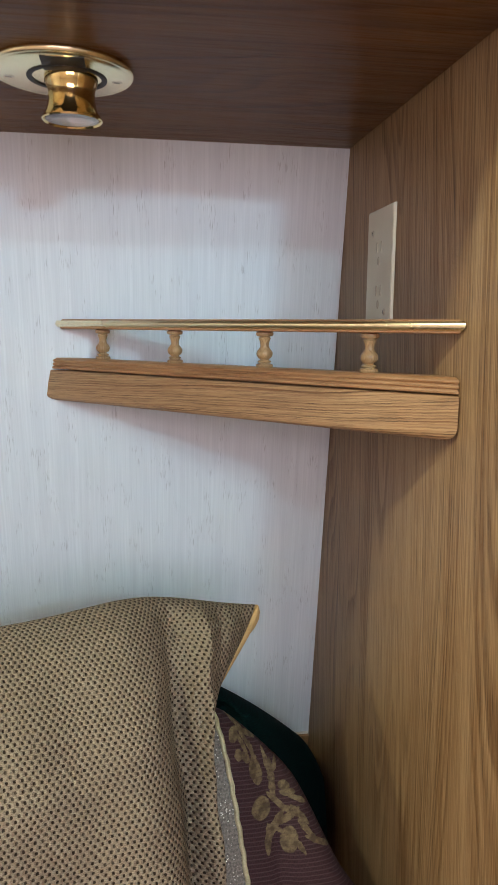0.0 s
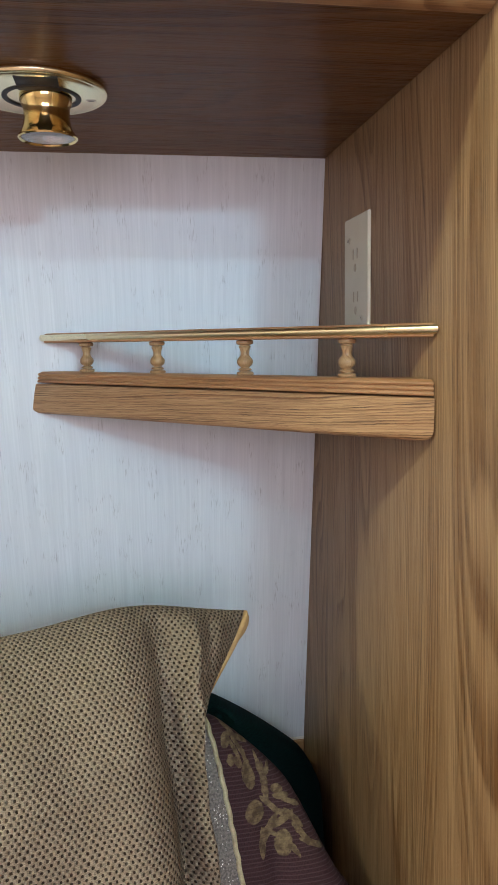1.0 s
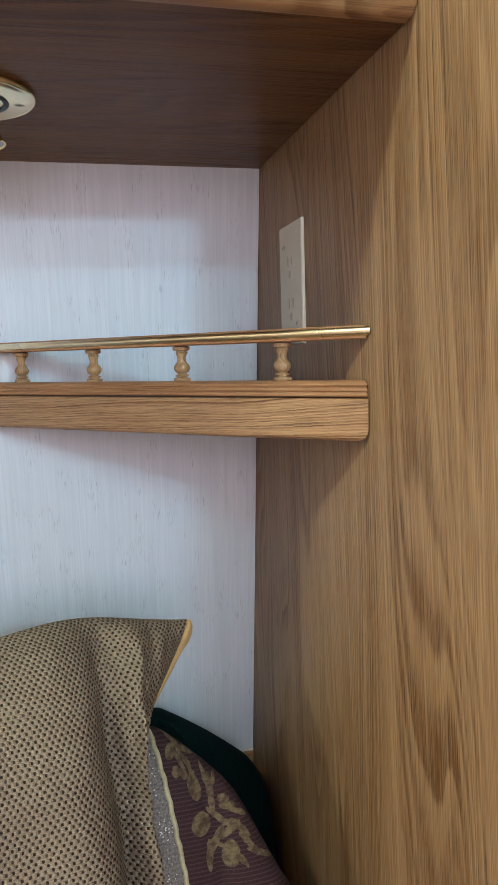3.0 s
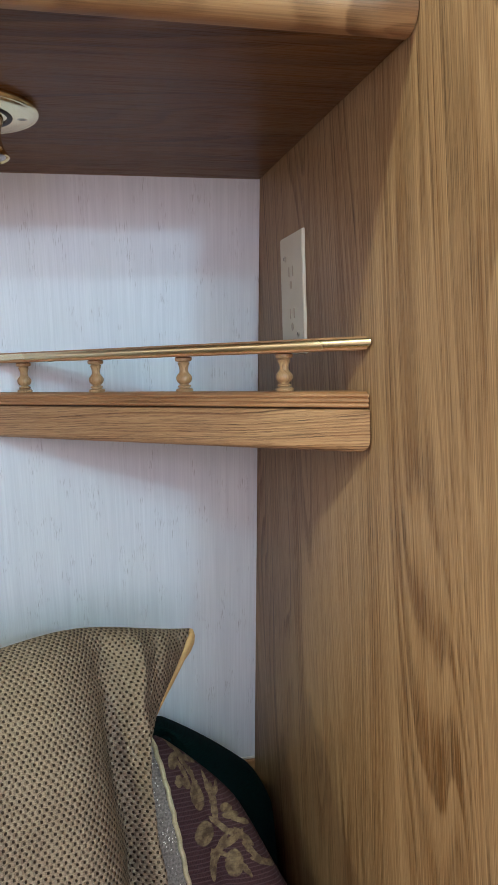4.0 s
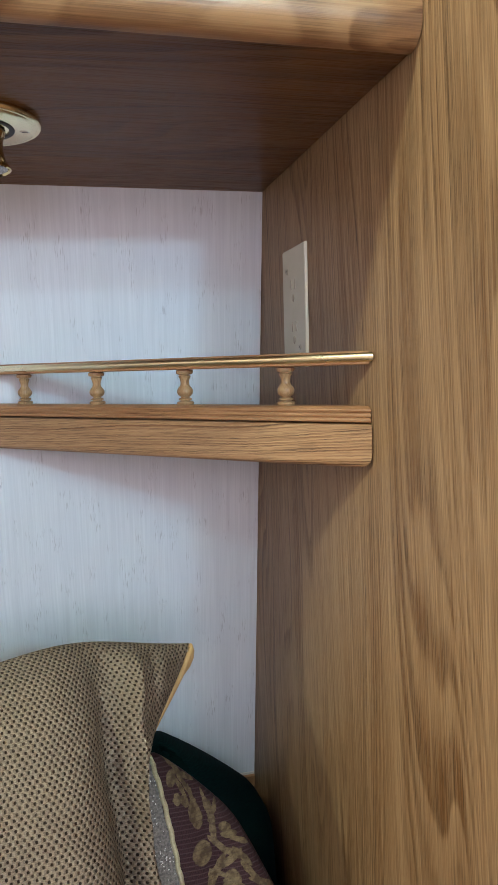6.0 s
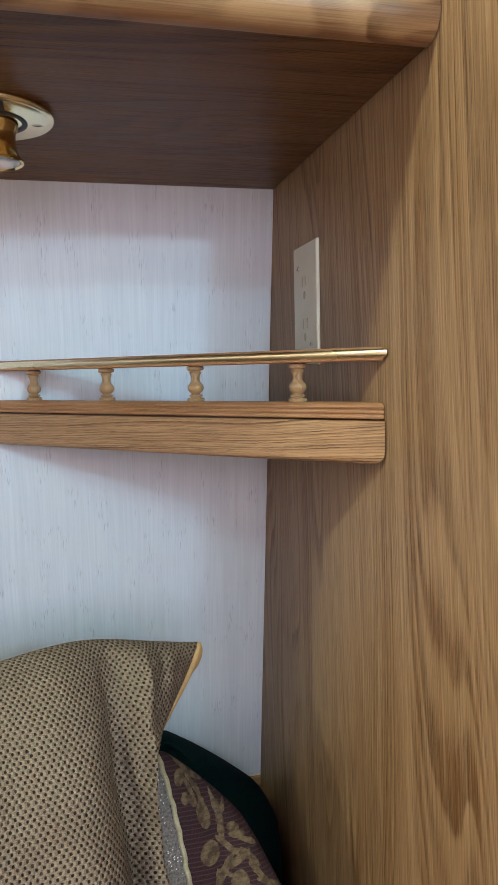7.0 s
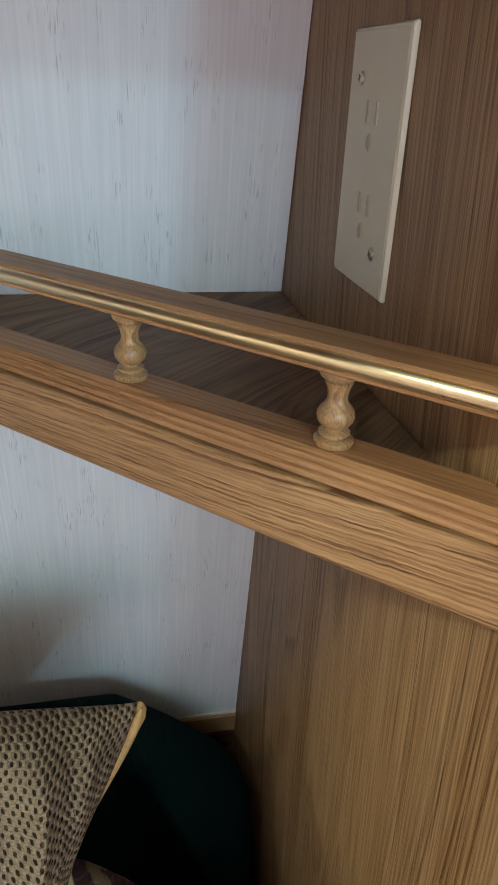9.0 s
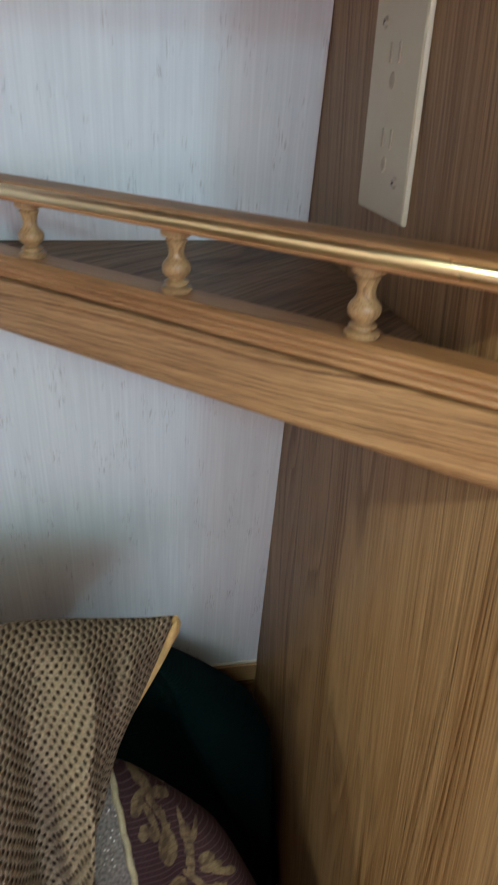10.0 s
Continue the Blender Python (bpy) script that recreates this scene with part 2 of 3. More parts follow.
def plain(name, colour, rough=0.5, metal=0.0, wear=0.08, scale=60.0, bump=0.05):
    mat, nt, bsdf = nodes_of(name)
    N = Net(nt)
    co = N.coords()
    n1, n2 = N.noise(co, scale, 4.0), N.noise(co, scale * 0.12, 2.0)
    both = N.math("ADD", N.math("MULTIPLY", n1, 0.5), N.math("MULTIPLY", n2, 0.5))
    N.put(bsdf.inputs["Base Color"], N.mix(N.span(both, 0.3, 0.7), colour, tuple(c * (1 - 2 * wear) for c in colour)))
    N.put(bsdf.inputs["Roughness"], N.span(n2, 0.3, 0.7, max(rough - 0.05, 0.02), rough + 0.06))
    bsdf.inputs["Metallic"].default_value = metal
    if bump:
        N.put(bsdf.inputs["Normal"], N.bump(n1, bump, 0.0006))
    return mat


X, Y, Z = (1, 0, 0), (0, 1, 0), (0, 0, 1)
DU = (-math.sqrt(0.5), math.sqrt(0.5), 0)      # along the shelf's front
ACROSS = (math.sqrt(0.5), math.sqrt(0.5), 0)
SIDE_OAK = veneer("oak_veneer_side", Z, Y, (0.372, 0.240, 0.120), (0.124, 0.068, 0.028), (0.060, 0.030, 0.013), freq=95.0, warp=3.0, stretch=(1.1, 9.0), tilt=-0.07,
                  ring_amount=0.60, streak_amount=0.55, band_amount=0.30, pore_amount=0.85, rough=0.44, gloss=0.30, bump=0.25)
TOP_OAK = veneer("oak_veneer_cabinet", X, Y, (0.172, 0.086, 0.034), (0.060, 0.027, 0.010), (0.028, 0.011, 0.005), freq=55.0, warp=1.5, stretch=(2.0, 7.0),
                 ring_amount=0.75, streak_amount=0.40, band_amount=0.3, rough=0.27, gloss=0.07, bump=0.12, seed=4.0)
NOSE_OAK = veneer("solid_oak_rail", X, Z, (0.36, 0.210, 0.092), (0.120, 0.056, 0.020), (0.07, 0.034, 0.014), freq=30.0, warp=0.9, stretch=(7.0, 18.0),
                  ring_amount=0.9, streak_amount=0.3, band_amount=0.3, rough=0.36, gloss=0.45, seed=2.0)
BOARD_OAK = veneer("solid_oak_fascia", DU, Z, (0.445, 0.276, 0.134), (0.145, 0.073, 0.030), (0.060, 0.028, 0.012), freq=400.0, warp=0.80, stretch=(5.0, 16.0), tilt=0.05, wave=0.0011,
                   fine=0.9, dash=45.0, ring_amount=0.75, streak_amount=0.40, band_amount=0.25, pore_amount=0.9, rough=0.45, bump=0.3)
STRIP_OAK = veneer("red_oak_strip", DU, ACROSS, (0.405, 0.226, 0.104), (0.170, 0.084, 0.035), (0.09, 0.036, 0.014), freq=120.0, warp=0.5, stretch=(4.0, 12.0), wave=0.001,
                   fine=0.7, dash=40.0, ring_amount=0.35, streak_amount=0.4, band_amount=0.35, pore_amount=0.7, rough=0.46, gloss=0.35)
PANEL_OAK = veneer("dark_oak_panel", ACROSS, DU, (0.235, 0.142, 0.077), (0.085, 0.044, 0.021), (0.032, 0.015, 0.007), freq=70.0, warp=1.4, stretch=(5.0, 10.0),
                   ring_amount=0.7, streak_amount=0.35, band_amount=0.3, rough=0.5, gloss=0.2, pore_amount=0.8, seed=7.0)
TRIM_OAK = oak("oak_trim", X, Z, (0.46, 0.29, 0.13), (0.34, 0.20, 0.085), (0.18, 0.09, 0.04), rough=0.4)
BIRCH = oak("turned_birch", Z, X, (0.50, 0.335, 0.165), (0.21, 0.118, 0.047), (0.13, 0.068, 0.030), ring=80.0, centre=0.0, period=0.012, arch=8.0, slope=2.0, wobble=0.35,
            pore_amount=0.45, rough=0.34, fine=1.0, bump=0.1)
BAND_BRASS = plain("champagne_brass_band", (0.96, 0.87, 0.60), 0.27, 1.0, 0.05, 40.0, 0.02)
BRASS = plain("polished_brass", (0.88, 0.71, 0.34), 0.06, 1.0, 0.05, 40.0, 0.02)
PALE_BRASS = plain("pale_brass_plate", (0.90, 0.81, 0.53), 0.20, 1.0, 0.04, 60.0, 0.02)
CHROME = plain("bright_reflector", (0.82, 0.82, 0.80), 0.14, 1.0, 0.03, 60.0, 0.02)
BLACK = plain("black_socket", (0.012, 0.011, 0.010), 0.5, 0.0, 0.1)
IVORY = plain("ivory_plastic", (0.63, 0.60, 0.47), 0.38, 0.0, 0.02, 200.0, 0.03)
IVORY_SHADE = plain("ivory_shade", (0.43, 0.38, 0.28), 0.45, 0.0, 0.02, 200.0, 0.03)
STEEL = plain("screw_steel", (0.70, 0.66, 0.55), 0.35, 1.0, 0.06, 300.0)
PANELLING = plain("tan_panelling", (0.755, 0.60, 0.52), 0.6, 0.0, 0.06, 14.0)
PAINT = plain("cream_paint", (0.82, 0.80, 0.75), 0.6, 0.0, 0.03, 20.0)
CARPET = plain("beige_carpet", (0.20, 0.16, 0.12), 0.95, 0.0, 0.15, 250.0, 0.6)
SHADE_SHEET = plain("shade_sheet", (0.012, 0.014, 0.015), 0.95, 0.0, 0.1, 180.0, 0.3)
SHEET = plain("pale_rose_bedspread", (0.55, 0.38, 0.36), 0.9, 0.0, 0.1, 180.0, 0.3)
FABRIC_WHITE = plain("mattress_ticking", (0.62, 0.60, 0.56), 0.9, 0.0, 0.05, 180.0, 0.3)
PIPING = plain("tan_piping", (0.46, 0.30, 0.12), 0.75, 0.0, 0.12, 700.0, 0.5)


def glow():
    mat, nt, bsdf = nodes_of("lamp_diffuser")
    bsdf.inputs["Base Color"].default_value = (0.9, 0.9, 0.88, 1)
    bsdf.inputs["Emission Color"].default_value = (1, 0.96, 0.9, 1)
    bsdf.inputs["Emission Strength"].default_value = 6.0
    return mat


DIFFUSER = glow()


def glass():
    mat, nt, bsdf = nodes_of("lamp_glass")
    bsdf.inputs["Transmission Weight"].default_value = 1.0
    bsdf.inputs["Roughness"].default_value = 0.06
    bsdf.inputs["IOR"].default_value = 1.45
    return mat


GLASS = glass()


def wallpaper():
    """Off-white paper with a silky upright weave and short dark slubs."""
    mat, nt, bsdf = nodes_of("white_slub_wallpaper")
    N = Net(nt)
    x, y, z = N.split(N.coords())
    thread = N.noise(N.join(N.math("MULTIPLY", x, 520.0), N.math("MULTIPLY", z, 9.0), 0.0), 1.0, 3.0, 0.6)
    broad = N.noise(N.join(N.math("MULTIPLY", x, 90.0), N.math("MULTIPLY", z, 4.0), 3.0), 1.0, 3.0, 0.6)
    slub = N.noise(N.join(N.math("MULTIPLY", x, 1100.0), N.math("MULTIPLY", z, 70.0), 7.0), 1.0, 1.5, 0.5)
    rare = N.noise(N.join(N.math("MULTIPLY", x, 60.0), N.math("MULTIPLY", z, 22.0), 11.0), 1.0, 2.0, 0.5)
    mark = N.math("MULTIPLY", N.span(slub, 0.56, 0.68), N.span(rare, 0.53, 0.64))
    col = N.mix(N.span(thread, 0.3, 0.7), (0.715, 0.765, 0.815), (0.635, 0.685, 0.735))
    col = N.mix(N.span(broad, 0.35, 0.7, 0.0, 0.45), col, (0.585, 0.63, 0.685))
    col = N.mix(N.math("MULTIPLY", mark, 0.55), col, (0.30, 0.31, 0.34))
    N.put(bsdf.inputs["Base Color"], col)
    bsdf.inputs["Roughness"].default_value = 0.62
    bsdf.inputs["Specular IOR Level"].default_value = 0.3
    N.put(bsdf.inputs["Normal"], N.bump(N.math("ADD", thread, mark), 0.22, 0.0005))
    return mat


PAPER = wallpaper()


def tan_weave():
    """Loose beige basket weave; the shade in its gaps is painted as small dark ovals in staggered rows."""
    mat, nt, bsdf = nodes_of("beige_open_weave")
    N = Net(nt)
    uv = N.coords("UV")
    wob = N.noise(uv, 45.0, 2.0)
    u, v, _ = N.split(uv)
    u = N.math("ADD", u, N.math("MULTIPLY", N.math("SUBTRACT", wob, 0.5), 0.0045))
    wob2 = N.noise(uv, 38.0, 2.0, 0.5, 0.4)
    v = N.math("ADD", v, N.math("MULTIPLY", N.math("SUBTRACT", wob2, 0.5), 0.003))
    row = N.math("DIVIDE", v, 0.0031)
    odd = N.math("MULTIPLY", N.math("MODULO", N.math("FLOOR", N.math("ADD", row, 1000.0)), 2.0), 0.5)
    cx = N.math("SUBTRACT", N.math("FRACT", N.math("ADD", N.math("DIVIDE", u, 0.0046), odd)), 0.5)
    cy = N.math("SUBTRACT", N.math("FRACT", row), 0.5)
    grit = N.noise(uv, 900.0, 2.0)
    d = N.math("ADD", N.math("POWER", N.math("ABSOLUTE", N.math("DIVIDE", cx, 0.190)), 3.0), N.math("POWER", N.math("ABSOLUTE", N.math("DIVIDE", cy, 0.33)), 3.0))
    d = N.math("ADD", d, N.math("MULTIPLY", N.math("SUBTRACT", grit, 0.5), 1.9))
    hole = N.math("MULTIPLY", N.span(d, 1.5, 0.35), N.span(N.noise(uv, 130.0, 1.0), 0.25, 0.6, 0.72, 1.0))
    lump = N.math("MULTIPLY", N.math("ABSOLUTE", cx), 1.6)
    fib = N.noise(N.mapping(uv, scale=(500, 1500, 1)), 1.0, 3.0, 0.7)
    soil = N.noise(uv, 9.0, 3.0)
    col = N.mix(N.span(fib, 0.3, 0.7), (0.325, 0.262, 0.186), (0.155, 0.120, 0.083))
    col = N.mix(N.span(soil, 0.4, 0.7, 0.0, 0.35), col, (0.110, 0.080, 0.056))
    col = N.mix(hole, col, (0.028, 0.019, 0.013))
    N.put(bsdf.inputs["Base Color"], col)
    bsdf.inputs["Roughness"].default_value = 0.92
    bsdf.inputs["Specular IOR Level"].default_value = 0.15
    dome = N.math("SUBTRACT", N.math("ADD", N.math("MULTIPLY", fib, 0.35), lump), N.math("MULTIPLY", hole, 1.2))
    N.put(bsdf.inputs["Normal"], N.bump(dome, 0.9, 0.0019))
    return mat


WEAVE = tan_weave()


def green_cloth():
    mat, nt, bsdf = nodes_of("dark_green_velvet")
    N = Net(nt)
    uv = N.coords("UV")
    nap = N.noise(N.mapping(uv, scale=(160, 900, 1)), 1.0, 3.0)
    soft = N.noise(uv, 8.0, 2.0)
    col = N.mix(N.span(nap, 0.3, 0.7), (0.0012, 0.0115, 0.0105), (0.0004, 0.0038, 0.0042))
    col = N.mix(N.span(soft, 0.4, 0.7, 0.0, 0.5), col, (0.002, 0.009, 0.010))
    N.put(bsdf.inputs["Base Color"], col)
    bsdf.inputs["Roughness"].default_value = 0.9
    bsdf.inputs["Specular IOR Level"].default_value = 0.08
    N.put(bsdf.inputs["Normal"], N.bump(nap, 0.3, 0.0008))
    return mat


GREEN = green_cloth()


def glitter_cloth():
    """Grey-brown lurex cloth with bright specks."""
    mat, nt, bsdf = nodes_of("grey_lurex_cloth")
    N = Net(nt)
    uv = N.coords("UV")
    n = N.noise(uv, 520.0, 2.0)
    speck = N.node("ShaderNodeTexVoronoi")
    N.put(speck.inputs["Vector"], uv)
    speck.inputs["Scale"].default_value = 420.0
    tall = N.math("MULTIPLY", N.span(speck.outputs["Distance"], 0.30, 0.12), N.span(N.noise(uv, 170.0, 1.0), 0.46, 0.54))
    col = N.mix(N.span(n, 0.3, 0.7), (0.21, 0.185, 0.165), (0.09, 0.078, 0.070))
    col = N.mix(tall, col, (0.80, 0.78, 0.74))
    N.put(bsdf.inputs["Base Color"], col)
    N.put(bsdf.inputs["Metallic"], N.math("MULTIPLY", tall, 0.7))
    N.put(bsdf.inputs["Roughness"], N.span(tall, 0.0, 1.0, 0.7, 0.3))
    N.put(bsdf.inputs["Normal"], N.bump(n, 0.6, 0.001))
    return mat


GLITTER = glitter_cloth()


def floral_cloth():
    """Plum ribbed jacquard with gold-beige leaves, blossoms and curling vines."""
    mat, nt, bsdf = nodes_of("plum_floral_jacquard")
    N = Net(nt)
    uv = N.coords("UV")
    edge = N.noise(uv, 190.0, 3.0)
    warp = N.noise(uv, 22.0, 2.0)
    u, v, _ = N.split(uv)
    du = N.math("MULTIPLY", N.math("SUBTRACT", edge, 0.5), 0.004)
    dv = N.math("MULTIPLY", N.math("SUBTRACT", warp, 0.5), 0.005)
    # the motif repeats as a woven pattern does
    pu = N.math("MODULO", N.math("ADD", N.math("ADD", u, du), 1.30), 0.13)
    pv = N.math("ADD", N.math("MODULO", N.math("ADD", N.math("ADD", v, dv), 0.95), 0.20), 0.05)
    at = N.join(pu, pv)
    shape = None

    def add(mask):
        nonlocal shape
        shape = mask if shape is None else N.math("MAXIMUM", shape, mask)

    blobs = [(0.0176, 0.183, 0.0044, 0.0065, -0.44), (0.0187, 0.167, 0.0036, 0.0047, -0.17), (0.0251, 0.1641, 0.0036, 0.0051, 0.44), (0.0329, 0.1514, 0.0065, 0.0113, 0.14),
             (0.0331, 0.1229, 0.0095, 0.0091, -0.0), (0.0547, 0.0949, 0.0076, 0.0113, -0.09), (0.0566, 0.1371, 0.0062, 0.004, -0.35), (0.0243, 0.1744, 0.002, 0.0123, 0.35),
             (0.0303, 0.1721, 0.002, 0.0147, 0.44), (0.0334, 0.1633, 0.002, 0.0111, 0.09), (0.0226, 0.1918, 0.0022, 0.0135, 0.61), (0.0301, 0.1819, 0.0024, 0.0123, 0.96),
             (0.045, 0.1538, 0.0022, 0.0147, 0.09), (0.0464, 0.1422, 0.003, 0.0171, -0.09), (0.0497, 0.151, 0.002, 0.0099, -0.7), (0.0497, 0.1238, 0.0024, 0.0135, 0.79),
             (0.0603, 0.1161, 0.003, 0.0135, 1.05), (0.0541, 0.1123, 0.003, 0.0147, -1.22), (0.0441, 0.1073, 0.003, 0.0147, -0.61), (0.0362, 0.0979, 0.0034, 0.0123, -0.14),
             (0.0673, 0.1238, 0.0022, 0.0111, 1.05), (0.067, 0.1119, 0.0027, 0.0123, 0.7), (0.0721, 0.0985, 0.0027, 0.0135, 0.61), (0.0815, 0.0879, 0.0024, 0.0147, 1.05),
             (0.0628, 0.0886, 0.0022, 0.0099, 0.52), (0.0454, 0.1046, 0.002, 0.0086, 1.05), (0.0592, 0.1308, 0.003, 0.0086, 1.4)]
    for x, y, rx, ry, turn in blobs:
        n = N.node("ShaderNodeVectorMath", op="LENGTH")
        m = N.node("ShaderNodeMapping")
        m.vector_type = "TEXTURE"
        N.put(m.inputs[0], at)
        m.inputs["Location"].default_value, m.inputs["Rotation"].default_value, m.inputs["Scale"].default_value = (x, y, 0), (0, 0, turn), (rx, ry, 1)
        N.put(n.inputs[0], m.outputs[0])
        add(N.span(n.outputs["Value"], 1.05, 0.92))
    rib = N.math("FRACT", N.math("DIVIDE", N.math("ADD", v, N.math("MULTIPLY", u, 0.12)), 0.0034))
    line = N.math("MULTIPLY", N.span(rib, 0.0, 0.18), N.span(rib, 0.42, 0.24))
    fib = N.noise(N.mapping(uv, scale=(1400, 500, 1)), 1.0, 2.0)
    plum = N.mix(N.span(fib, 0.3, 0.7), (0.046, 0.021, 0.024), (0.024, 0.011, 0.013))
    plum = N.mix(N.math("MULTIPLY", line, 0.40), plum, (0.100, 0.066, 0.068))
    gold = N.mix(N.span(N.noise(uv, 150.0, 2.0), 0.35, 0.65), (0.165, 0.128, 0.068), (0.075, 0.053, 0.029))
    shape = N.math("MULTIPLY", shape, N.span(N.noise(uv, 700.0, 2.0), 0.30, 0.46, 0.55, 1.0))
    shape = N.math("MULTIPLY", shape, N.span(line, 0.0, 1.0, 1.0, 0.78))
    N.put(bsdf.inputs["Base Color"], N.mix(shape, plum, gold))
    bsdf.inputs["Roughness"].default_value = 0.85
    bsdf.inputs["Specular IOR Level"].default_value = 0.2
    N.put(bsdf.inputs["Normal"], N.bump(N.math("ADD", N.math("MULTIPLY", line, 0.5), N.math("ADD", shape, N.math("MULTIPLY", fib, 0.4))), 0.5, 0.0008))
    return mat


FLORAL = floral_cloth()
BRAID = plain("gold_braid", (0.52, 0.47, 0.29), 0.6, 0.1, 0.2, 900.0, 0.8)

# ---------------------------------------------------------------- lamps of the room
globe_lamp(0.165, 1.63, LAMP_A, (0.57, 0.91, 1.0), "low")
globe_lamp(-0.020, 1.84, LAMP_B, (0.56, 0.93, 1.0), "high")
ceiling_lamp(-0.85, -0.73, LAMP_C, (0.98, 1.0, 0.70), 0.06)
# unseen extra lamp, added so the cushions shade the lower side panel
ceiling_lamp(-1.65, -0.65, LAMP_ADDED, (0.98, 1.0, 0.70), 0.06)

# ---------------------------------------------------------------- structure
def structure(name, bm, mat, label, category):
    ob = part(name, bm, mat, None, "", smooth=True)
    return tagged(ob, label, category, "", "structure")


bm = bmesh.new()
section = [(wall_y(0.66), 0.66), (wall_y(1.60), 1.60), (wall_y(1.60) + 0.03, 1.60), (wall_y(0.66) + 0.03, 0.66)]
prism(bm, [[(-2.0, y, z) for y, z in section], [(-0.0005, y, z) for y, z in section]])
structure("wall_end", bm, PAPER, "leaning end wall covered in white slub-textured wallpaper", "wall")

bm = bmesh.new()
section = [(wall_y(0.0), 0.0), (wall_y(0.659), 0.659), (wall_y(0.659) + 0.03, 0.659), (wall_y(0.0) + 0.03, 0.0)]
prism(bm, [[(-2.0, y, z) for y, z in section], [(-0.0005, y, z) for y, z in section]])
structure("wall_foot", bm, TOP_OAK, "dark oak board below the papered wall", "wall")

bm = bmesh.new()
box(bm, (0.0, -0.565, 0.0), (0.032, 0.26, ROOM_TOP), 0.0015)
structure("wall_side", bm, SIDE_OAK, "tall brown oak-veneer partition panel with upright grain", "wall")

bm = bmesh.new()
box(bm, (-2.1, -2.2, -0.05), (1.0, 0.4, 0.0))
structure("floor", bm, CARPET, "beige carpeted floor of the room", "floor")
bm = bmesh.new()
box(bm, (-2.1, -2.2, ROOM_TOP), (1.0, 0.4, ROOM_TOP + 0.04))
structure("ceiling", bm, PANELLING, "plain tan panelled ceiling of the room", "ceiling")
for name, lo, hi in (("wall_west", (-2.06, -2.16, 0), (-2.0, 0.36, ROOM_TOP)), ("wall_east", (0.9, -2.16, 0), (0.96, 0.36, ROOM_TOP)),
                     ("wall_outer", (-2.0, 0.30, 0), (0.9, 0.36, ROOM_TOP))):
    bm = bmesh.new()
    box(bm, lo, hi)
    structure(name, bm, PANELLING, "plain tan panelled wall closing the room", "wall")

# the wall behind the viewer has a wide window with a closed pale blind
WX0, WX1, WZ0, WZ1 = -0.80, 0.28, 1.12, 1.70
bm = bmesh.new()
for lo, hi in (((-2.0, -2.16, 0.0), (0.9, -2.10, WZ0)), ((-2.0, -2.16, WZ1), (0.9, -2.10, ROOM_TOP)),
               ((-2.0, -2.16, WZ0), (WX0, -2.10, WZ1)), ((WX1, -2.16, WZ0), (0.9, -2.10, WZ1))):
    box(bm, lo, hi)
structure("wall_far", bm, PANELLING, "plain tan panelled wall with a wide window", "wall")
window = empty("window_1", (0, 0, 0), "wide window with a closed pale blind, daylight behind it", "window", "", "structure")
for lo, hi in (((WX0 - 0.03, -2.099, WZ0 - 0.04), (WX1 + 0.03, -2.075, WZ0 - 0.001)), ((WX0 - 0.03, -2.099, WZ1 + 0.001), (WX1 + 0.03, -2.085, WZ1 + 0.04)),
               ((WX0 - 0.03, -2.099, WZ0), (WX0 - 0.001, -2.085, WZ1)), ((WX1 + 0.001, -2.099, WZ0), (WX1 + 0.03, -2.085, WZ1))):
    bm = bmesh.new()
    box(bm, lo, hi, 0.003)
    part("window_frame", bm, TRIM_OAK, window)
bm = bmesh.new()
box(bm, (WX0 + 0.002, -2.15, WZ0 + 0.002), (WX1 - 0.002, -2.146, WZ1 - 0.002))
part("blind", bm, PAINT, window, "closed pale blind")
daylight = bpy.data.lights.new("window_light", "AREA")
daylight.shape, daylight.size, daylight.size_y, daylight.energy, daylight.color = "RECTANGLE", WX1 - WX0 - 0.02, WZ1 - WZ0 - 0.02, WINDOW, (1.0, 0.79, 0.86)
window_light = new("window_light", daylight)
window_light.matrix_world = pose((WX0 + WX1) / 2, -2.12, (WZ0 + WZ1) / 2, 90, 0, 0)
window_light.parent = window

# oak strip along the foot of the papered wall
bm = bmesh.new()
z0, z1, t = 0.648, 0.676, 0.005
section = [(wall_y(z0) - 0.0005, z0), (wall_y(z0) - t, z0), (wall_y(z1) - t, z1 - 0.0015), (wall_y(z1) - t + 0.0015, z1), (wall_y(z1) - 0.0005, z1)]
prism(bm, [[(-1.98, y, z) for y, z in section], [(-0.001, y, z) for y, z in section]])
structure("trim", bm, TRIM_OAK, "thin light oak trim strip along the foot of the papered wall", "trim")

bm = bmesh.new()
z0, z1, t = 0.6762, 0.6792, 0.0022
section = [(wall_y(z0) - 0.0004, z0), (wall_y(z0) - t, z0), (wall_y(z1) - t, z1), (wall_y(z1) - 0.0004, z1)]
prism(bm, [[(-1.98, y, z) for y, z in section], [(-0.001, y, z) for y, z in section]])
structure("trim_bead", bm, PAINT, "thin white bead of sealant above the trim strip", "trim")

# ---------------------------------------------------------------- overhead cabinet
cab = empty("overhead_cabinet", (0, 0, 0), "brown oak overhead cabinet with a rounded oak front rail", "cabinet")
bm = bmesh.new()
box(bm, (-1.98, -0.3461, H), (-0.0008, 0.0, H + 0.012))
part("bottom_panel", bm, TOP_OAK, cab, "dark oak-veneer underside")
bm = bmesh.new()
r = 0.0145
section = [(-0.3462, H - 0.0006)] + [(-0.3490 - r * math.sin(a), H - 0.0006 + r - r * math.cos(a)) for a in [i * math.pi / 20 for i in range(11)]]
section += [(-0.3635, H + 0.040), (-0.3615, H + 0.043), (-0.3462, H + 0.043)]
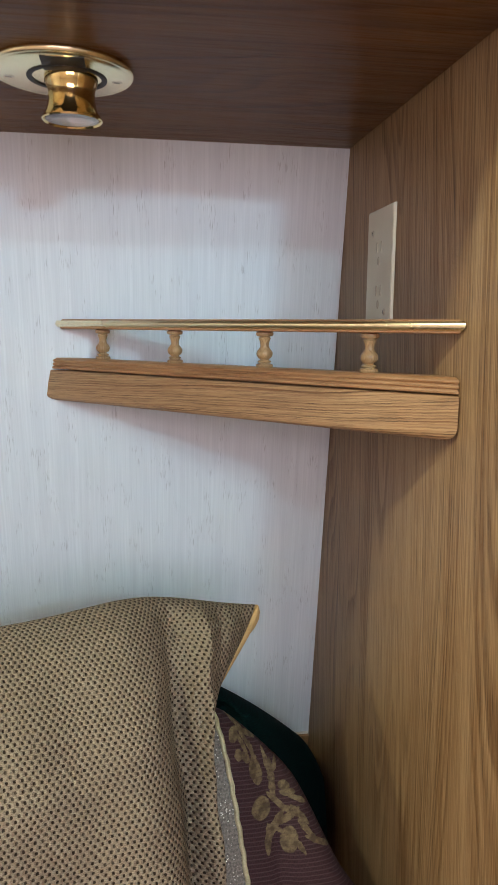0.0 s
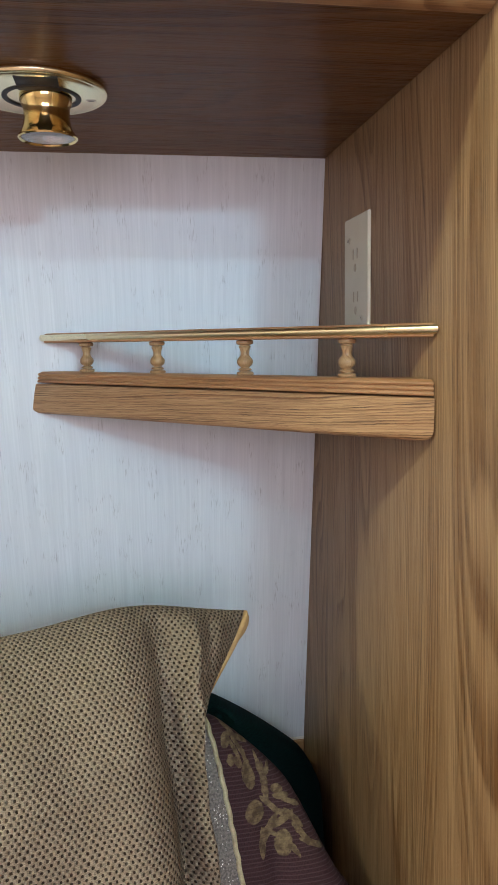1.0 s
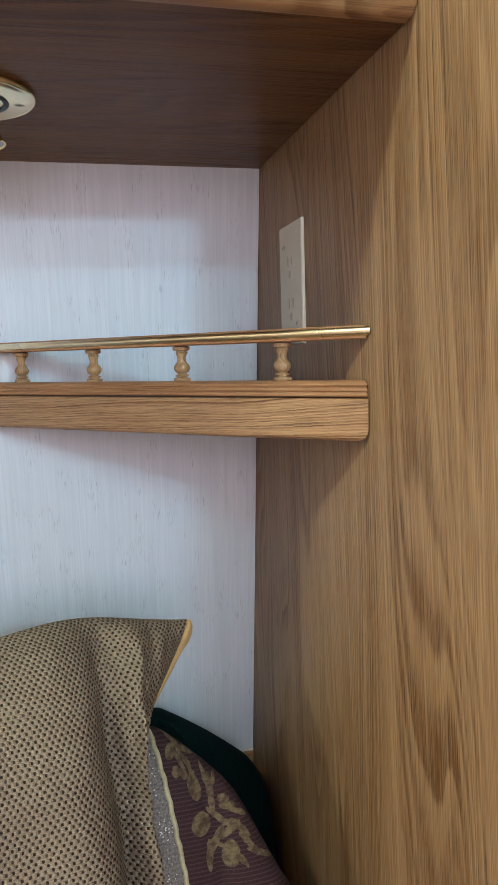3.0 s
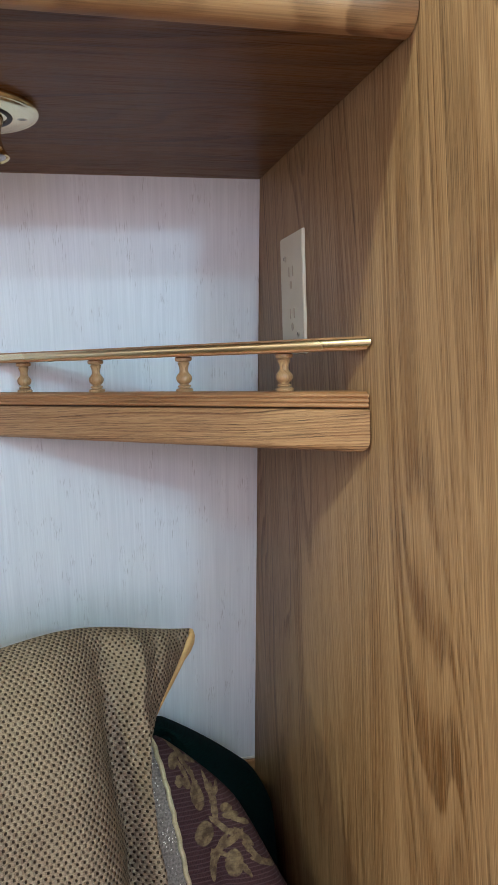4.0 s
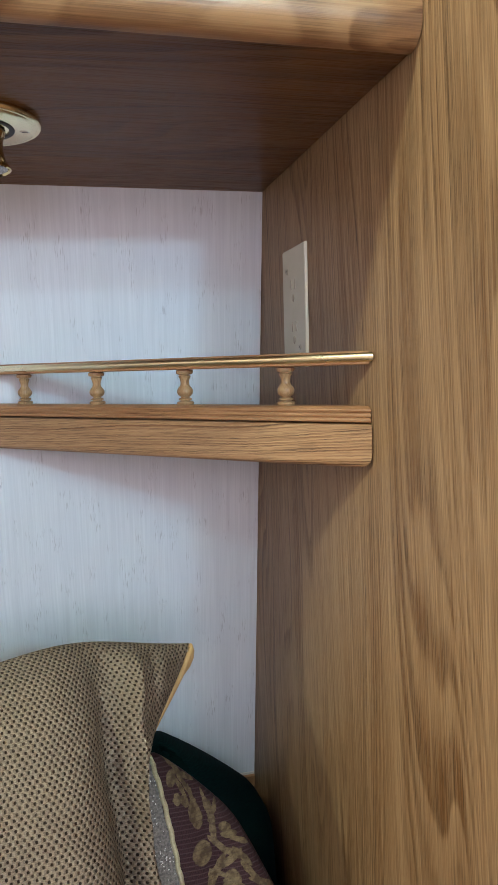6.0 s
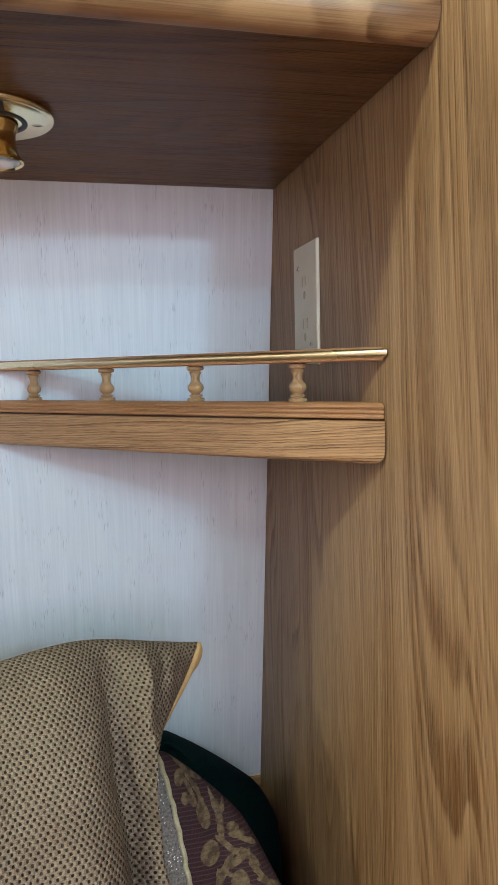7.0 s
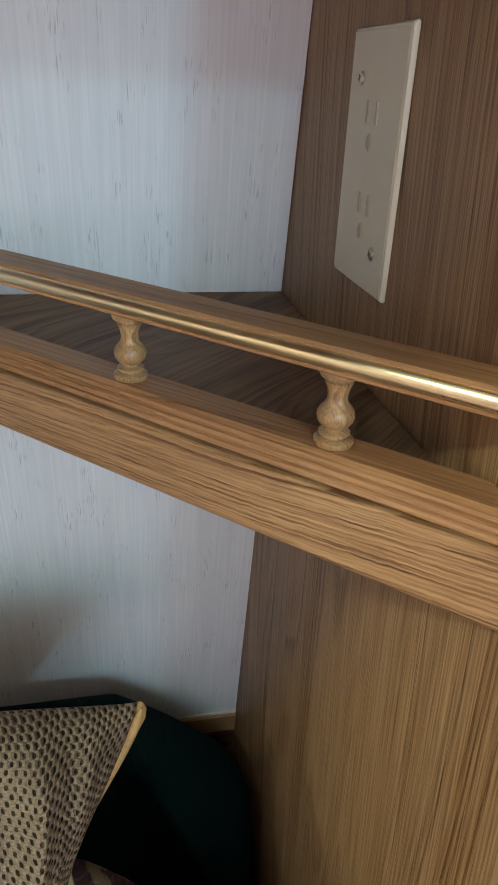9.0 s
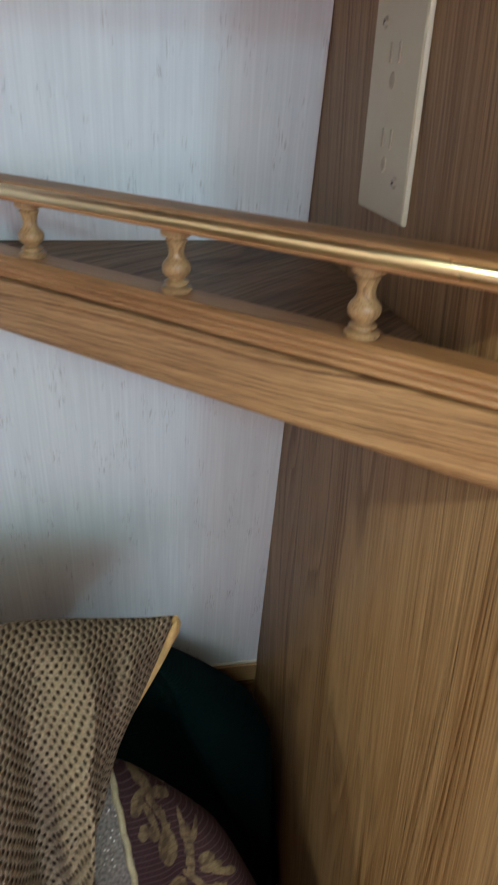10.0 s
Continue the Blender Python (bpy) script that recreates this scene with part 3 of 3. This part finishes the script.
prism(bm, [[(-1.98, y, z) for y, z in section], [(-0.0006, y, z) for y, z in section]])
part("front_rail", bm, NOSE_OAK, cab, "rounded golden oak front rail")
bm = bmesh.new()
box(bm, (-1.98, -0.345, H + 0.044), (-0.002, -0.325, ROOM_TOP - 0.004), 0.002)
part("front_frame", bm, SIDE_OAK, cab)
for i in range(4):
    bm = bmesh.new()
    box(bm, (-0.03 - 0.47 * (i + 1), -0.360, H + 0.075), (-0.05 - 0.47 * i, -0.3455, ROOM_TOP - 0.05), 0.005)
    part("door", bm, SIDE_OAK, cab)

# ---------------------------------------------------------------- bed
bed = empty("bed", (0, 0, 0), "bed with a pale rose bedspread set into the nook", "bed")
bm = bmesh.new()
box(bm, (-1.75, -1.80, 0.001), (-0.004, 0.10, 0.30), 0.01)
part("base", bm, SIDE_OAK, bed)
bm = bmesh.new()
box(bm, (-1.75, -1.80, 0.301), (-0.004, 0.105, 0.50), 0.04, 4)
part("mattress", bm, FABRIC_WHITE, bed)
bm = bmesh.new()
box(bm, (-1.76, -1.81, 0.501), (-0.003, -0.46, 0.516), 0.006, 3)
part("bedspread", bm, SHEET, bed)
# unseen near-black sheet, added to stop light bouncing up into the corner
bm = bmesh.new()
box(bm, (-1.755, -0.459, 0.501), (-0.003, 0.102, 0.512), 0.004, 3)
part("corner_shade", bm, SHADE_SHEET, bed, "unseen near-black sheet under the cushions, added to keep the corner dark")

# ---------------------------------------------------------------- corner shelf
# The shelf's front runs slantwise from the side panel (R0) to the papered wall.
R0 = Vector((-0.0012, -0.2855, 0.0))
UA, UB = 0.6964, 0.7177
UD = Vector((-UA, UB, 0))
ND = Vector((-UB, -UA, 0))


def on_shelf(u, n, z):
    return R0 + UD * u + ND * n + Vector((0, 0, z))


def right_u(n):
    """Where a line at depth n meets the side panel."""
    return -UB * n / UA


def left_u(n, z):
    """Where a line at depth n meets the leaning wall."""
    return (wall_y(z) - 0.0012 - R0.y + UA * n) / UB


def moulding(section, ends=(0.0, 0.0), square=False):
    """A length of moulding along the shelf's front with both ends cut to the walls."""
    bm = bmesh.new()
    cuts = []
    a = [on_shelf(right_u(n) + ends[0], n, z) for n, z in section]
    deep = min(n for n, z in section)
    b = [on_shelf(left_u(deep if square else n, z) - ends[1], n, z) for n, z in section]
    for k in range(13):
        f = k / 12
        cuts.append([p.lerp(q, f) for p, q in zip(a, b)])
    prism(bm, cuts)
    return bm


shelf = empty("corner_shelf", (0, 0, 0), "oak corner shelf with a spindle gallery rail, screwed between two walls", "shelf")
# fascia board: rounded lower edge, eased upper edge
board = [(-0.019, 1.1400), (-0.017, 1.1385), (-0.005, 1.1378), (-0.0025, 1.1388), (-0.0008, 1.1405), (0.0, 1.143), (0.0, 1.1455), (0.0, 1.1480), (0.0, 1.1696), (-0.0005, 1.1700), (-0.0015, 1.1701), (-0.019, 1.1701)]
bm = bmesh.new()
rows = []
n_cuts = 16
for k in range(n_cuts + 1):
    f = k / n_cuts
    row = []
    for n, z in board:
        u0, u1 = right_u(n), left_u(n, z) + 0.004 * (1.170 - z) / 0.032
        row.append(on_shelf(u0 + (u1 - u0) * f, n, z))
    rows.append(row)
# the two lower corners are sawn off round
for row, du in ((rows[0], 1), (rows[-1], -1)):
    for i, (n, z) in enumerate(board):
        cut = max(0.0, 0.0105 - (z - 1.1378))
        row[i] += UD * du * (0.0105 - math.sqrt(max(0.0, 0.0105 ** 2 - cut ** 2))) * 0.9
prism(bm, rows)
part("fascia_board", bm, BOARD_OAK, shelf, "light oak fascia board")
# top strip with three beads on its face
beads = [(-0.0215, 1.1712)]
for i in range(3):
    zc = 1.1730 + 0.0036 * i
    beads += [(-0.0026 + 0.0018 * math.cos(t), zc + 0.00162 * math.sin(t)) for t in (-1.45, -0.8, 0.0, 0.8, 1.45)]
beads += [(-0.0040, 1.1832), (-0.0203, 1.1832), (-0.0215, 1.1819)]
part("top_strip", moulding(beads), STRIP_OAK, shelf, "reddish oak strip with a reeded edge")
# shelf panel behind the strip
bm = bmesh.new()
zt, zb = 1.1690, 1.1570
tri = lambda z: [Vector((-0.001, wall_y(z) - 0.0012, z)), on_shelf(left_u(-0.0192, z), -0.0192, z), on_shelf(right_u(-0.0192), -0.0192, z)]
prism(bm, [tri(zb), tri(zt)])
part("shelf_panel", bm, PANEL_OAK, shelf, "dark oak shelf panel")
# gallery rail
rail = [(-0.0205, 1.2142), (-0.0195, 1.2134), (-0.002, 1.2134), (-0.0008, 1.2142), (-0.0008, 1.2224), (-0.002, 1.2234), (-0.0195, 1.2234), (-0.0205, 1.2224)]
rail_ob = part("gallery_rail", moulding(rail, (0.001, 0.006)), STRIP_OAK, shelf, "brown oak rail with a dull top")
band = [(-0.0040, 1.215)] + [(-0.0035 + 0.0062 * math.cos(t), 1.2192 + 0.0043 * math.sin(t)) for t in [(-80 + 12 * i) * math.pi / 180 for i in range(11)]] + [(-0.0040, 1.2222)]
part("brass_band", moulding(band, (0.0, -0.001), True), BAND_BRASS, rail_ob, "polished brass edge band")
spin = [(0.0, 0.0), (0.0076, 0.0), (0.0081, 0.0008), (0.0081, 0.0020), (0.0074, 0.0027), (0.0050, 0.0031), (0.0048, 0.0037), (0.0062, 0.0042), (0.0064, 0.0050),
        (0.0054, 0.0056), (0.0040, 0.0061), (0.0041, 0.0068), (0.0056, 0.0077), (0.0070, 0.0092), (0.0076, 0.0112), (0.0074, 0.0128), (0.0064, 0.0144), (0.0050, 0.0158),
        (0.0042, 0.0172), (0.0040, 0.0190), (0.0043, 0.0210), (0.0050, 0.0230), (0.0058, 0.0245), (0.0048, 0.0252), (0.0049, 0.0258), (0.0074, 0.0264), (0.0081, 0.0276), (0.0079, 0.0292), (0.0064, 0.0300), (0.0, 0.0302)]
base_mesh = None
for i, u in enumerate((0.0770, 0.1760, 0.2790, 0.3780)):
    if base_mesh is None:
        bm = bmesh.new()
        lathe(bm, spin, 28)
        ob = part("spindle", bm, BIRCH, shelf, "turned light birch spindle")
        base_mesh = ob.data
    else:
        ob = new("spindle", base_mesh)
        ob.parent = shelf
        tagged(ob, "turned light birch spindle")
    ob.location = on_shelf(u, -0.0118, 1.1833)
    ob.rotation_euler = (0, 0, 0.9 * i)
    ob.scale = (0.92, 0.92, 1.0)

# ---------------------------------------------------------------- wall outlet on the side panel
outlet = empty("wall_outlet", (0, -0.1110, 1.2683), "ivory plastic double wall outlet with diagonal screws", "outlet")
bm = bmesh.new()
hw, hh, d = 0.0345, 0.0560, 0.0034
ring0 = [(0.0 - 0.0002, s * hw, t * hh) for s, t in ((-1, -1), (1, -1), (1, 1), (-1, 1))]
ring1 = [(-0.0016, s * hw, t * hh) for s, t in ((-1, -1), (1, -1), (1, 1), (-1, 1))]
ring2 = [(-d, s * (hw - 0.0014), t * (hh - 0.0014)) for s, t in ((-1, -1), (1, -1), (1, 1), (-1, 1))]
prism(bm, [ring0, ring1, ring2])
bmesh.ops.bevel(bm, geom=[e for e in bm.edges], offset=0.0007, segments=2, affect="EDGES", clamp_overlap=True)
part("cover_plate", bm, IVORY, outlet)
# slots and holes are raised pieces; darker ivory stands for the shade inside
for zc, yc in ((0.0215, 0.0), (-0.0175, -0.0015)):
    for yy in (-0.0058, 0.0058):
        bm = bmesh.new()
        h = 0.0047
        box(bm, (-d - 0.0005, yc + yy - 0.0013, zc - h), (-d + 0.001, yc + yy + 0.0013, zc + h), 0.0004, 2)
        part("slot", bm, IVORY_SHADE, outlet)
    bm = bmesh.new()
    lathe(bm, [(0.0, 0.0006), (0.0026, 0.0006), (0.0032, 0.0)], 16)
    bmesh.ops.scale(bm, vec=(1.25, 1.0, 1.0), verts=bm.verts[:])
    ob = part("ground_hole", bm, IVORY_SHADE, outlet)
    ob.matrix_local = Matrix.Translation((-d, yc + 0.0005, zc - 0.0125)) @ pose(0, 0, 0, 0, -90, 0)
for yc, zc in ((0.0180, 0.0350), (-0.0185, -0.0370)):
    bm = bmesh.new()
    lathe(bm, [(0.0, 0.0012), (0.0016, 0.0011), (0.0027, 0.0006), (0.0031, 0.0)], 18)
    ob = part("screw", bm, STEEL, outlet, "small steel cross-head screw")
    ob.matrix_local = Matrix.Translation((-d, yc, zc)) @ pose(0, 0, 0, 0, -90, 0)
    # shade in the screw's cross recess, laid on as two black bars
    for turn in (0.4, 0.4 + math.pi / 2):
        bm = bmesh.new()
        box(bm, (-0.0016, -0.00028, 0.0), (0.0016, 0.00028, 0.00128))
        cross = part("cross_slot_shade", bm, BLACK, ob)
        cross.rotation_euler = (0, 0, turn)

# ---------------------------------------------------------------- brass reading lamp under the cabinet
lamp = empty("reading_lamp", (-0.2725, -0.186, H), "polished brass swivel reading lamp under the cabinet, switched off", "lamp")
bm = bmesh.new()
lathe(bm, [(0.0, -0.0002), (0.0505, -0.0002), (0.0512, -0.0018), (0.0508, -0.0036), (0.0495, -0.0048), (0.0482, -0.0050), (0.0474, -0.0046), (0.0466, -0.0052), (0.0440, -0.0060), (0.0, -0.0060)], 72)
part("rosette", bm, PALE_BRASS, lamp, "round pale brass rosette with a stepped rim")
bm = bmesh.new()
lathe(bm, [(0.0245, -0.0055), (0.0288, -0.0055), (0.0284, -0.0068), (0.0266, -0.0072), (0.0248, -0.0068), (0.0245, -0.0055)], 48)
part("socket_ring", bm, BLACK, lamp, "thin black ring round the swivel").location = (0.0030, 0, 0)
# the shade inside the swivel slot is a black box laid on the rosette
bm = bmesh.new()
box(bm, (-0.0150, -0.0435, -0.0064), (0.0150, -0.0150, -0.0040), 0.0008)
part("slot_shade", bm, BLACK, lamp, "thin black piece standing for the shade inside the swivel slot").location = (0.0030, 0, 0)
bm = bmesh.new()
lathe(bm, [(0.0, -0.0016), (0.0192, -0.0060), (0.0190, -0.0085), (0.0180, -0.0105), (0.0169, -0.0130), (0.0166, -0.0160), (0.0170, -0.0200), (0.0178, -0.0240), (0.0194, -0.0270),
           (0.0214, -0.0295), (0.0218, -0.0307), (0.0210, -0.0315), (0.0198, -0.0304), (0.0182, -0.0275)], 48)
head_part = part("swivel_head", bm, BRASS, lamp, "polished brass swivel head")
head_part.location, head_part.scale = (0.0058, 0, 0.0006), (1.0, 1.0, 1.15)
bm = bmesh.new()
lathe(bm, [(0.0190, -0.0296), (0.0150, -0.0215), (0.0085, -0.0170), (0.0040, -0.0160), (0.0, -0.0160)], 36)
head_part = part("reflector", bm, CHROME, lamp, "bright reflector bowl")
head_part.location, head_part.scale = (0.0058, 0, 0.0006), (1.0, 1.0, 1.15)
bm = bmesh.new()
lathe(bm, [(0.0, -0.0286), (0.010, -0.0289), (0.0192, -0.0299), (0.0192, -0.0306), (0.010, -0.0303), (0.0, -0.0301)], 36)
head_part = part("lens", bm, GLASS, lamp, "clear glass lens")
head_part.location, head_part.scale = (0.0058, 0, 0.0006), (1.0, 1.0, 1.15)
for s in (-1, 1):
    bm = bmesh.new()
    lathe(bm, [(0.0, -0.00035), (0.0018, -0.0003), (0.0030, 0.0)], 20)
    bmesh.ops.scale(bm, vec=(1.3, 0.8, 1.0), verts=bm.verts[:])
    hole = part("screw", bm, STEEL, lamp, "small dark screw in an oval hole")
    hole.location = (0.0385 * s, 0.003, -0.0060)
    # a black bar stands for the shade in the screw's slot
    bm = bmesh.new()
    box(bm, (-0.0022, -0.0004, -0.0006), (0.0022, 0.0004, 0.0))
    part("cross_slot_shade", bm, BLACK, hole)


# ---------------------------------------------------------------- cushions
def frame_of(corner, yaw, lean, roll=0.0):
    """Axes of a leaning cushion: X along its width, Y up its face, Z out of its face."""
    m = pose(0, 0, 0, 0, 0, yaw) @ pose(0, 0, 0, 90 - lean, 0, 0) @ pose(0, 0, 0, 0, 0, roll)
    m.translation = corner
    return m


def cushion(bm, w, h, t, outline, relief, nu=110, nv=110, plump=0.5, arc=False):
    """A stuffed cushion. outline(u, v) -> (x, y); relief(u, v) adds to the front. Returns its rim for the piping."""
    uv = bm.loops.layers.uv.new("UVMap")

    def thick(u, v):
        return t / 2 * (max(0.0, 1 - u ** 4) * max(0.0, 1 - v ** 4)) ** plump

    us = [math.sin(math.pi / 2 * (2 * i / nu - 1)) * 0.55 + (2 * i / nu - 1) * 0.45 for i in range(nu + 1)]
    vs = [math.sin(math.pi / 2 * (2 * j / nv - 1)) * 0.55 + (2 * j / nv - 1) * 0.45 for j in range(nv + 1)]
    front, back = {}, {}
    where = {}
    for j, v in enumerate(vs):
        for i, u in enumerate(us):
            x, y = outline(u, v)
            k = thick(u, v)
            rim = i in (0, nu) or j in (0, nv)
            fade = min(1.0, 12 * (1 - abs(u))) * min(1.0, 12 * (1 - abs(v)))
            f = bm.verts.new((x, y, k + relief(u, v) * fade))
            front[i, j] = f
            if rim:
                back[i, j] = f
            else:
                b = bm.verts.new((x, y, -k * 0.8))
                back[i, j] = b
    # the cloth is laid out by length along its threads, so that the weave keeps its size over the swell
    mid_i, mid_j = nu // 2, nv // 2
    along_u, along_v = {}, {}
    for j in range(nv + 1):
        along_u[mid_i, j] = front[mid_i, j].co.x
        for i in range(mid_i + 1, nu + 1):
            along_u[i, j] = along_u[i - 1, j] + (front[i, j].co - front[i - 1, j].co).length
        for i in range(mid_i - 1, -1, -1):
            along_u[i, j] = along_u[i + 1, j] - (front[i, j].co - front[i + 1, j].co).length
    for i in range(nu + 1):
        along_v[i, mid_j] = front[i, mid_j].co.y
        for j in range(mid_j + 1, nv + 1):
            along_v[i, j] = along_v[i, j - 1] + (front[i, j].co - front[i, j - 1].co).length
        for j in range(mid_j - 1, -1, -1):
            along_v[i, j] = along_v[i, j + 1] - (front[i, j].co - front[i, j + 1].co).length
    for key, f in front.items():
        where[f] = (0.8 * f.co.x + 0.2 * along_u[key], 0.8 * f.co.y + 0.2 * along_v[key]) if arc else (f.co.x, f.co.y)
        where[back[key]] = where[f]
    for j in range(nv):
        for i in range(nu):
            for side, flip in ((front, False), (back, True)):
                q = [side[i, j], side[i + 1, j], side[i + 1, j + 1], side[i, j + 1]]
                if flip:
                    q.reverse()
                face = bm.faces.new(q)
                for loop in face.loops:
                    loop[uv].uv = where[loop.vert]
    ring = [(i, 0) for i in range(nu)] + [(nu, j) for j in range(nv)] + [(i, nv) for i in range(nu, 0, -1)] + [(0, j) for j in range(nv, 0, -1)]
    return [front[k].co.copy() for k in ring]


def bell(x, c, w):
    return math.exp(-((x - c) / w) ** 2)


def step(x, a, b):
    f = min(1.0, max(0.0, (x - a) / (b - a)))
    return f * f * (3 - 2 * f)


# beige woven cushion with tan piping; its upper corner sticks out as an ear
TW, TH = 0.47, 0.45


def tan_outline(u, v):
    x = TW / 2 * u
    x -= 0.080 * max(0.0, u) ** 3 * step(1 - v, -0.10, 0.50) - 0.05 * max(0.0, -u) ** 3 * (1 - v * v)
    x -= 0.080 * max(0.0, u) ** 3 * step(0.4 - v, 0.0, 1.0)
    x += 0.005 * step(u, 0.6, 1.0) * step(1 - v, 0.3, 0.6) * math.sin(9 * v + 1)
    y = TH / 2 * v + step(v, 0.0, 1.0) * (0.014 * (1 - u * u) + 0.012 * bell(u, 0.52, 0.30))
    return x, y


def tan_relief(u, v):
    up = step(v, -0.85, 0.0)
    top = 1.0 - 0.55 * step(v, 0.55, 1.0)
    lean = 0.05 * (1 - v)
    # a broad hollow, then a sharp fold running down from the ear
    d = 0.018 * bell(u, 0.36 + 0.4 * lean, 0.16) * up * top - 0.034 * bell(u, 0.57 + 0.7 * lean, 0.075) * up * top
    d += 0.014 * bell(u, 0.72 + lean, 0.060) * up
    d -= 0.020 * bell(u, 0.88 + 0.3 * lean, 0.055) * bell(v, 0.05, 0.38)
    # the stuffing swells forward towards the middle
    d += 0.045 * bell(u, -0.05, 0.50) * bell(v, 0.50, 0.45)
    # a dimple below the ear with small puckers round it
    d -= 0.022 * bell(u, 0.83, 0.06) * bell(v, 0.36, 0.09)
    d += 0.014 * bell(u, 0.90, 0.05) * bell(v, 0.26, 0.10)
    d += 0.010 * bell(u + 0.5 * v, 0.97, 0.035) * bell(v, 0.48, 0.16)
    d -= 0.008 * bell(u - 0.35 * v, 0.50, 0.04) * bell(v, 0.62, 0.18)
    d += 0.007 * bell(u - 0.25 * v, 0.60, 0.03) * bell(v, 0.70, 0.16)
    d += 0.009 * step(u, 0.40, 0.7) * noise.noise(Vector((u * 10, v * 5, 2.2)))
    d += 0.004 * step(u, 0.30, 0.6) * noise.noise(Vector((u * 22, v * 9, 7.2)))
    d += 0.008 * noise.noise(Vector((u * 2.3, v * 2.3, 1.7))) + 0.003 * noise.noise(Vector((u * 7, v * 7, 4.0)))
    return d


m = frame_of((-0.110, -0.120, 0.958), 14.0, 22.0)
m = m @ pose(-TW / 2, -TH / 2, 0)
holder = new("cushion")
holder.matrix_world = m
tagged(holder, "beige open-weave cushion with tan piping leaning against the wall", "cushion", "cushions on the bed")
bm = bmesh.new()
rim = cushion(bm, TW, TH, 0.19, tan_outline, tan_relief, 150, 150, 0.55, True)
part("cover", bm, WEAVE, holder, keep_normals=True)
bm = bmesh.new()
tube(bm, [p + Vector((0.0018, 0.0, 0.0042)) for p in rim[146:299]], 0.0033, 12, 6)
part("piping", bm, PIPING, holder, "tan corded piping along the side seam")
# at the ear the piping turns round the tip and back behind the cover
tip = rim[298]
bm = bmesh.new()
tube(bm, [tip + Vector(p) for p in ((-0.0005, -0.001, 0.003), (0.0020, 0.0002, 0.000), (0.0034, -0.004, -0.004), (0.0028, -0.010, -0.007), (-0.0005, -0.017, -0.009), (-0.006, -0.024, -0.010))], 0.0033, 12, 2)
part("piping_end", bm, PIPING, holder, "turned-back end of the tan piping")

# plum floral cushion with a lurex panel, slumped behind the beige one
FW, FH = 0.36, 0.42


def floral_outline(u, v):
    x, y = FW / 2 * (u - 0.05 * u ** 3 * (1 - v * v)), FH / 2 * (v - 0.03 * v ** 3 * (1 - u * u))
    dx = max(0.0, x - 0.012)
    return x, y - (0.82 * dx + 3.8 * dx * dx + 0.036 * step(dx, 0.055, 0.10)) * (v + 1) / 2


def floral_relief(u, v):
    return 0.006 * noise.noise(Vector((u * 2.0, v * 2.0, 9.7))) - 0.006 * bell(u + 0.10 * v, 0.30, 0.05)


m = frame_of((-0.168, -0.165, 0.888), 10.0, 20.0) @ pose(0, -FH / 2, 0)
holder = new("cushion")
holder.matrix_world = m
tagged(holder, "plum floral jacquard cushion with a sparkling grey panel and gold braid", "cushion", "cushions on the bed")
bm = bmesh.new()
cushion(bm, FW, FH, 0.075, floral_outline, floral_relief, 90, 90)
cover = part("cover", bm, FLORAL, holder, keep_normals=True)
# the lurex panel covers the front up to a slanting seam
me = cover.data
me.materials.append(GLITTER)


def seam_x(y):
    return 0.004 + 0.07 * (FH / 2 - y)


for p in me.polygons:
    if p.center.x < seam_x(p.center.y) and p.center.z > 0:
        p.material_index = 1
bm = bmesh.new()


def front_z(u, v):
    return 0.0375 * (max(0.0, 1 - u ** 4) * max(0.0, 1 - v ** 4)) ** 0.5 + floral_relief(u, v) * min(1.0, 12 * (1 - abs(u))) * min(1.0, 12 * (1 - abs(v)))


path = []
for k in range(60):
    v = 0.995 - 1.9 * k / 59
    u = 0.0
    for _ in range(30):
        x, y = floral_outline(u, v)
        u += (seam_x(y) - x) / (FW / 2)
    x, y = floral_outline(u, v)
    path.append((x, y, front_z(u, v) + 0.0012))
tube(bm, [(x + 0.0006 * math.sin(k * 2.3), y, z) for k, (x, y, z) in enumerate(path)], 0.0021, 8)
part("braid", bm, BRAID, holder, "pale gold braid")

# dark green cushion pressed into the corner
GW, GH = 0.40, 0.34


def green_outline(u, v):
    x, y = GW / 2 * u, GH / 2 * v
    dx = max(0.0, x - 0.075)
    return x, y - (0.55 * dx + 1.4 * dx * dx + 38 * max(0.0, dx - 0.098) ** 2) * ((v + 1) / 2) ** 0.5


def green_relief(u, v):
    return 0.010 * noise.noise(Vector((u * 1.6, v * 1.6, 3.1))) - 0.030 * bell(u + 0.45 * v, 0.80, 0.07) * step(v, -0.6, 0.3)


m = frame_of((-0.206, 0.035, 0.793), 0.0, 9.0) @ pose(0, -GH / 2, 0)
holder = new("cushion")
holder.matrix_world = m
tagged(holder, "dark green velvet cushion pressed into the corner of the nook", "cushion", "cushions on the bed")
bm = bmesh.new()
cushion(bm, GW, GH, 0.13, green_outline, green_relief, 80, 80, 0.35)
part("cover", bm, GREEN, holder, keep_normals=True)
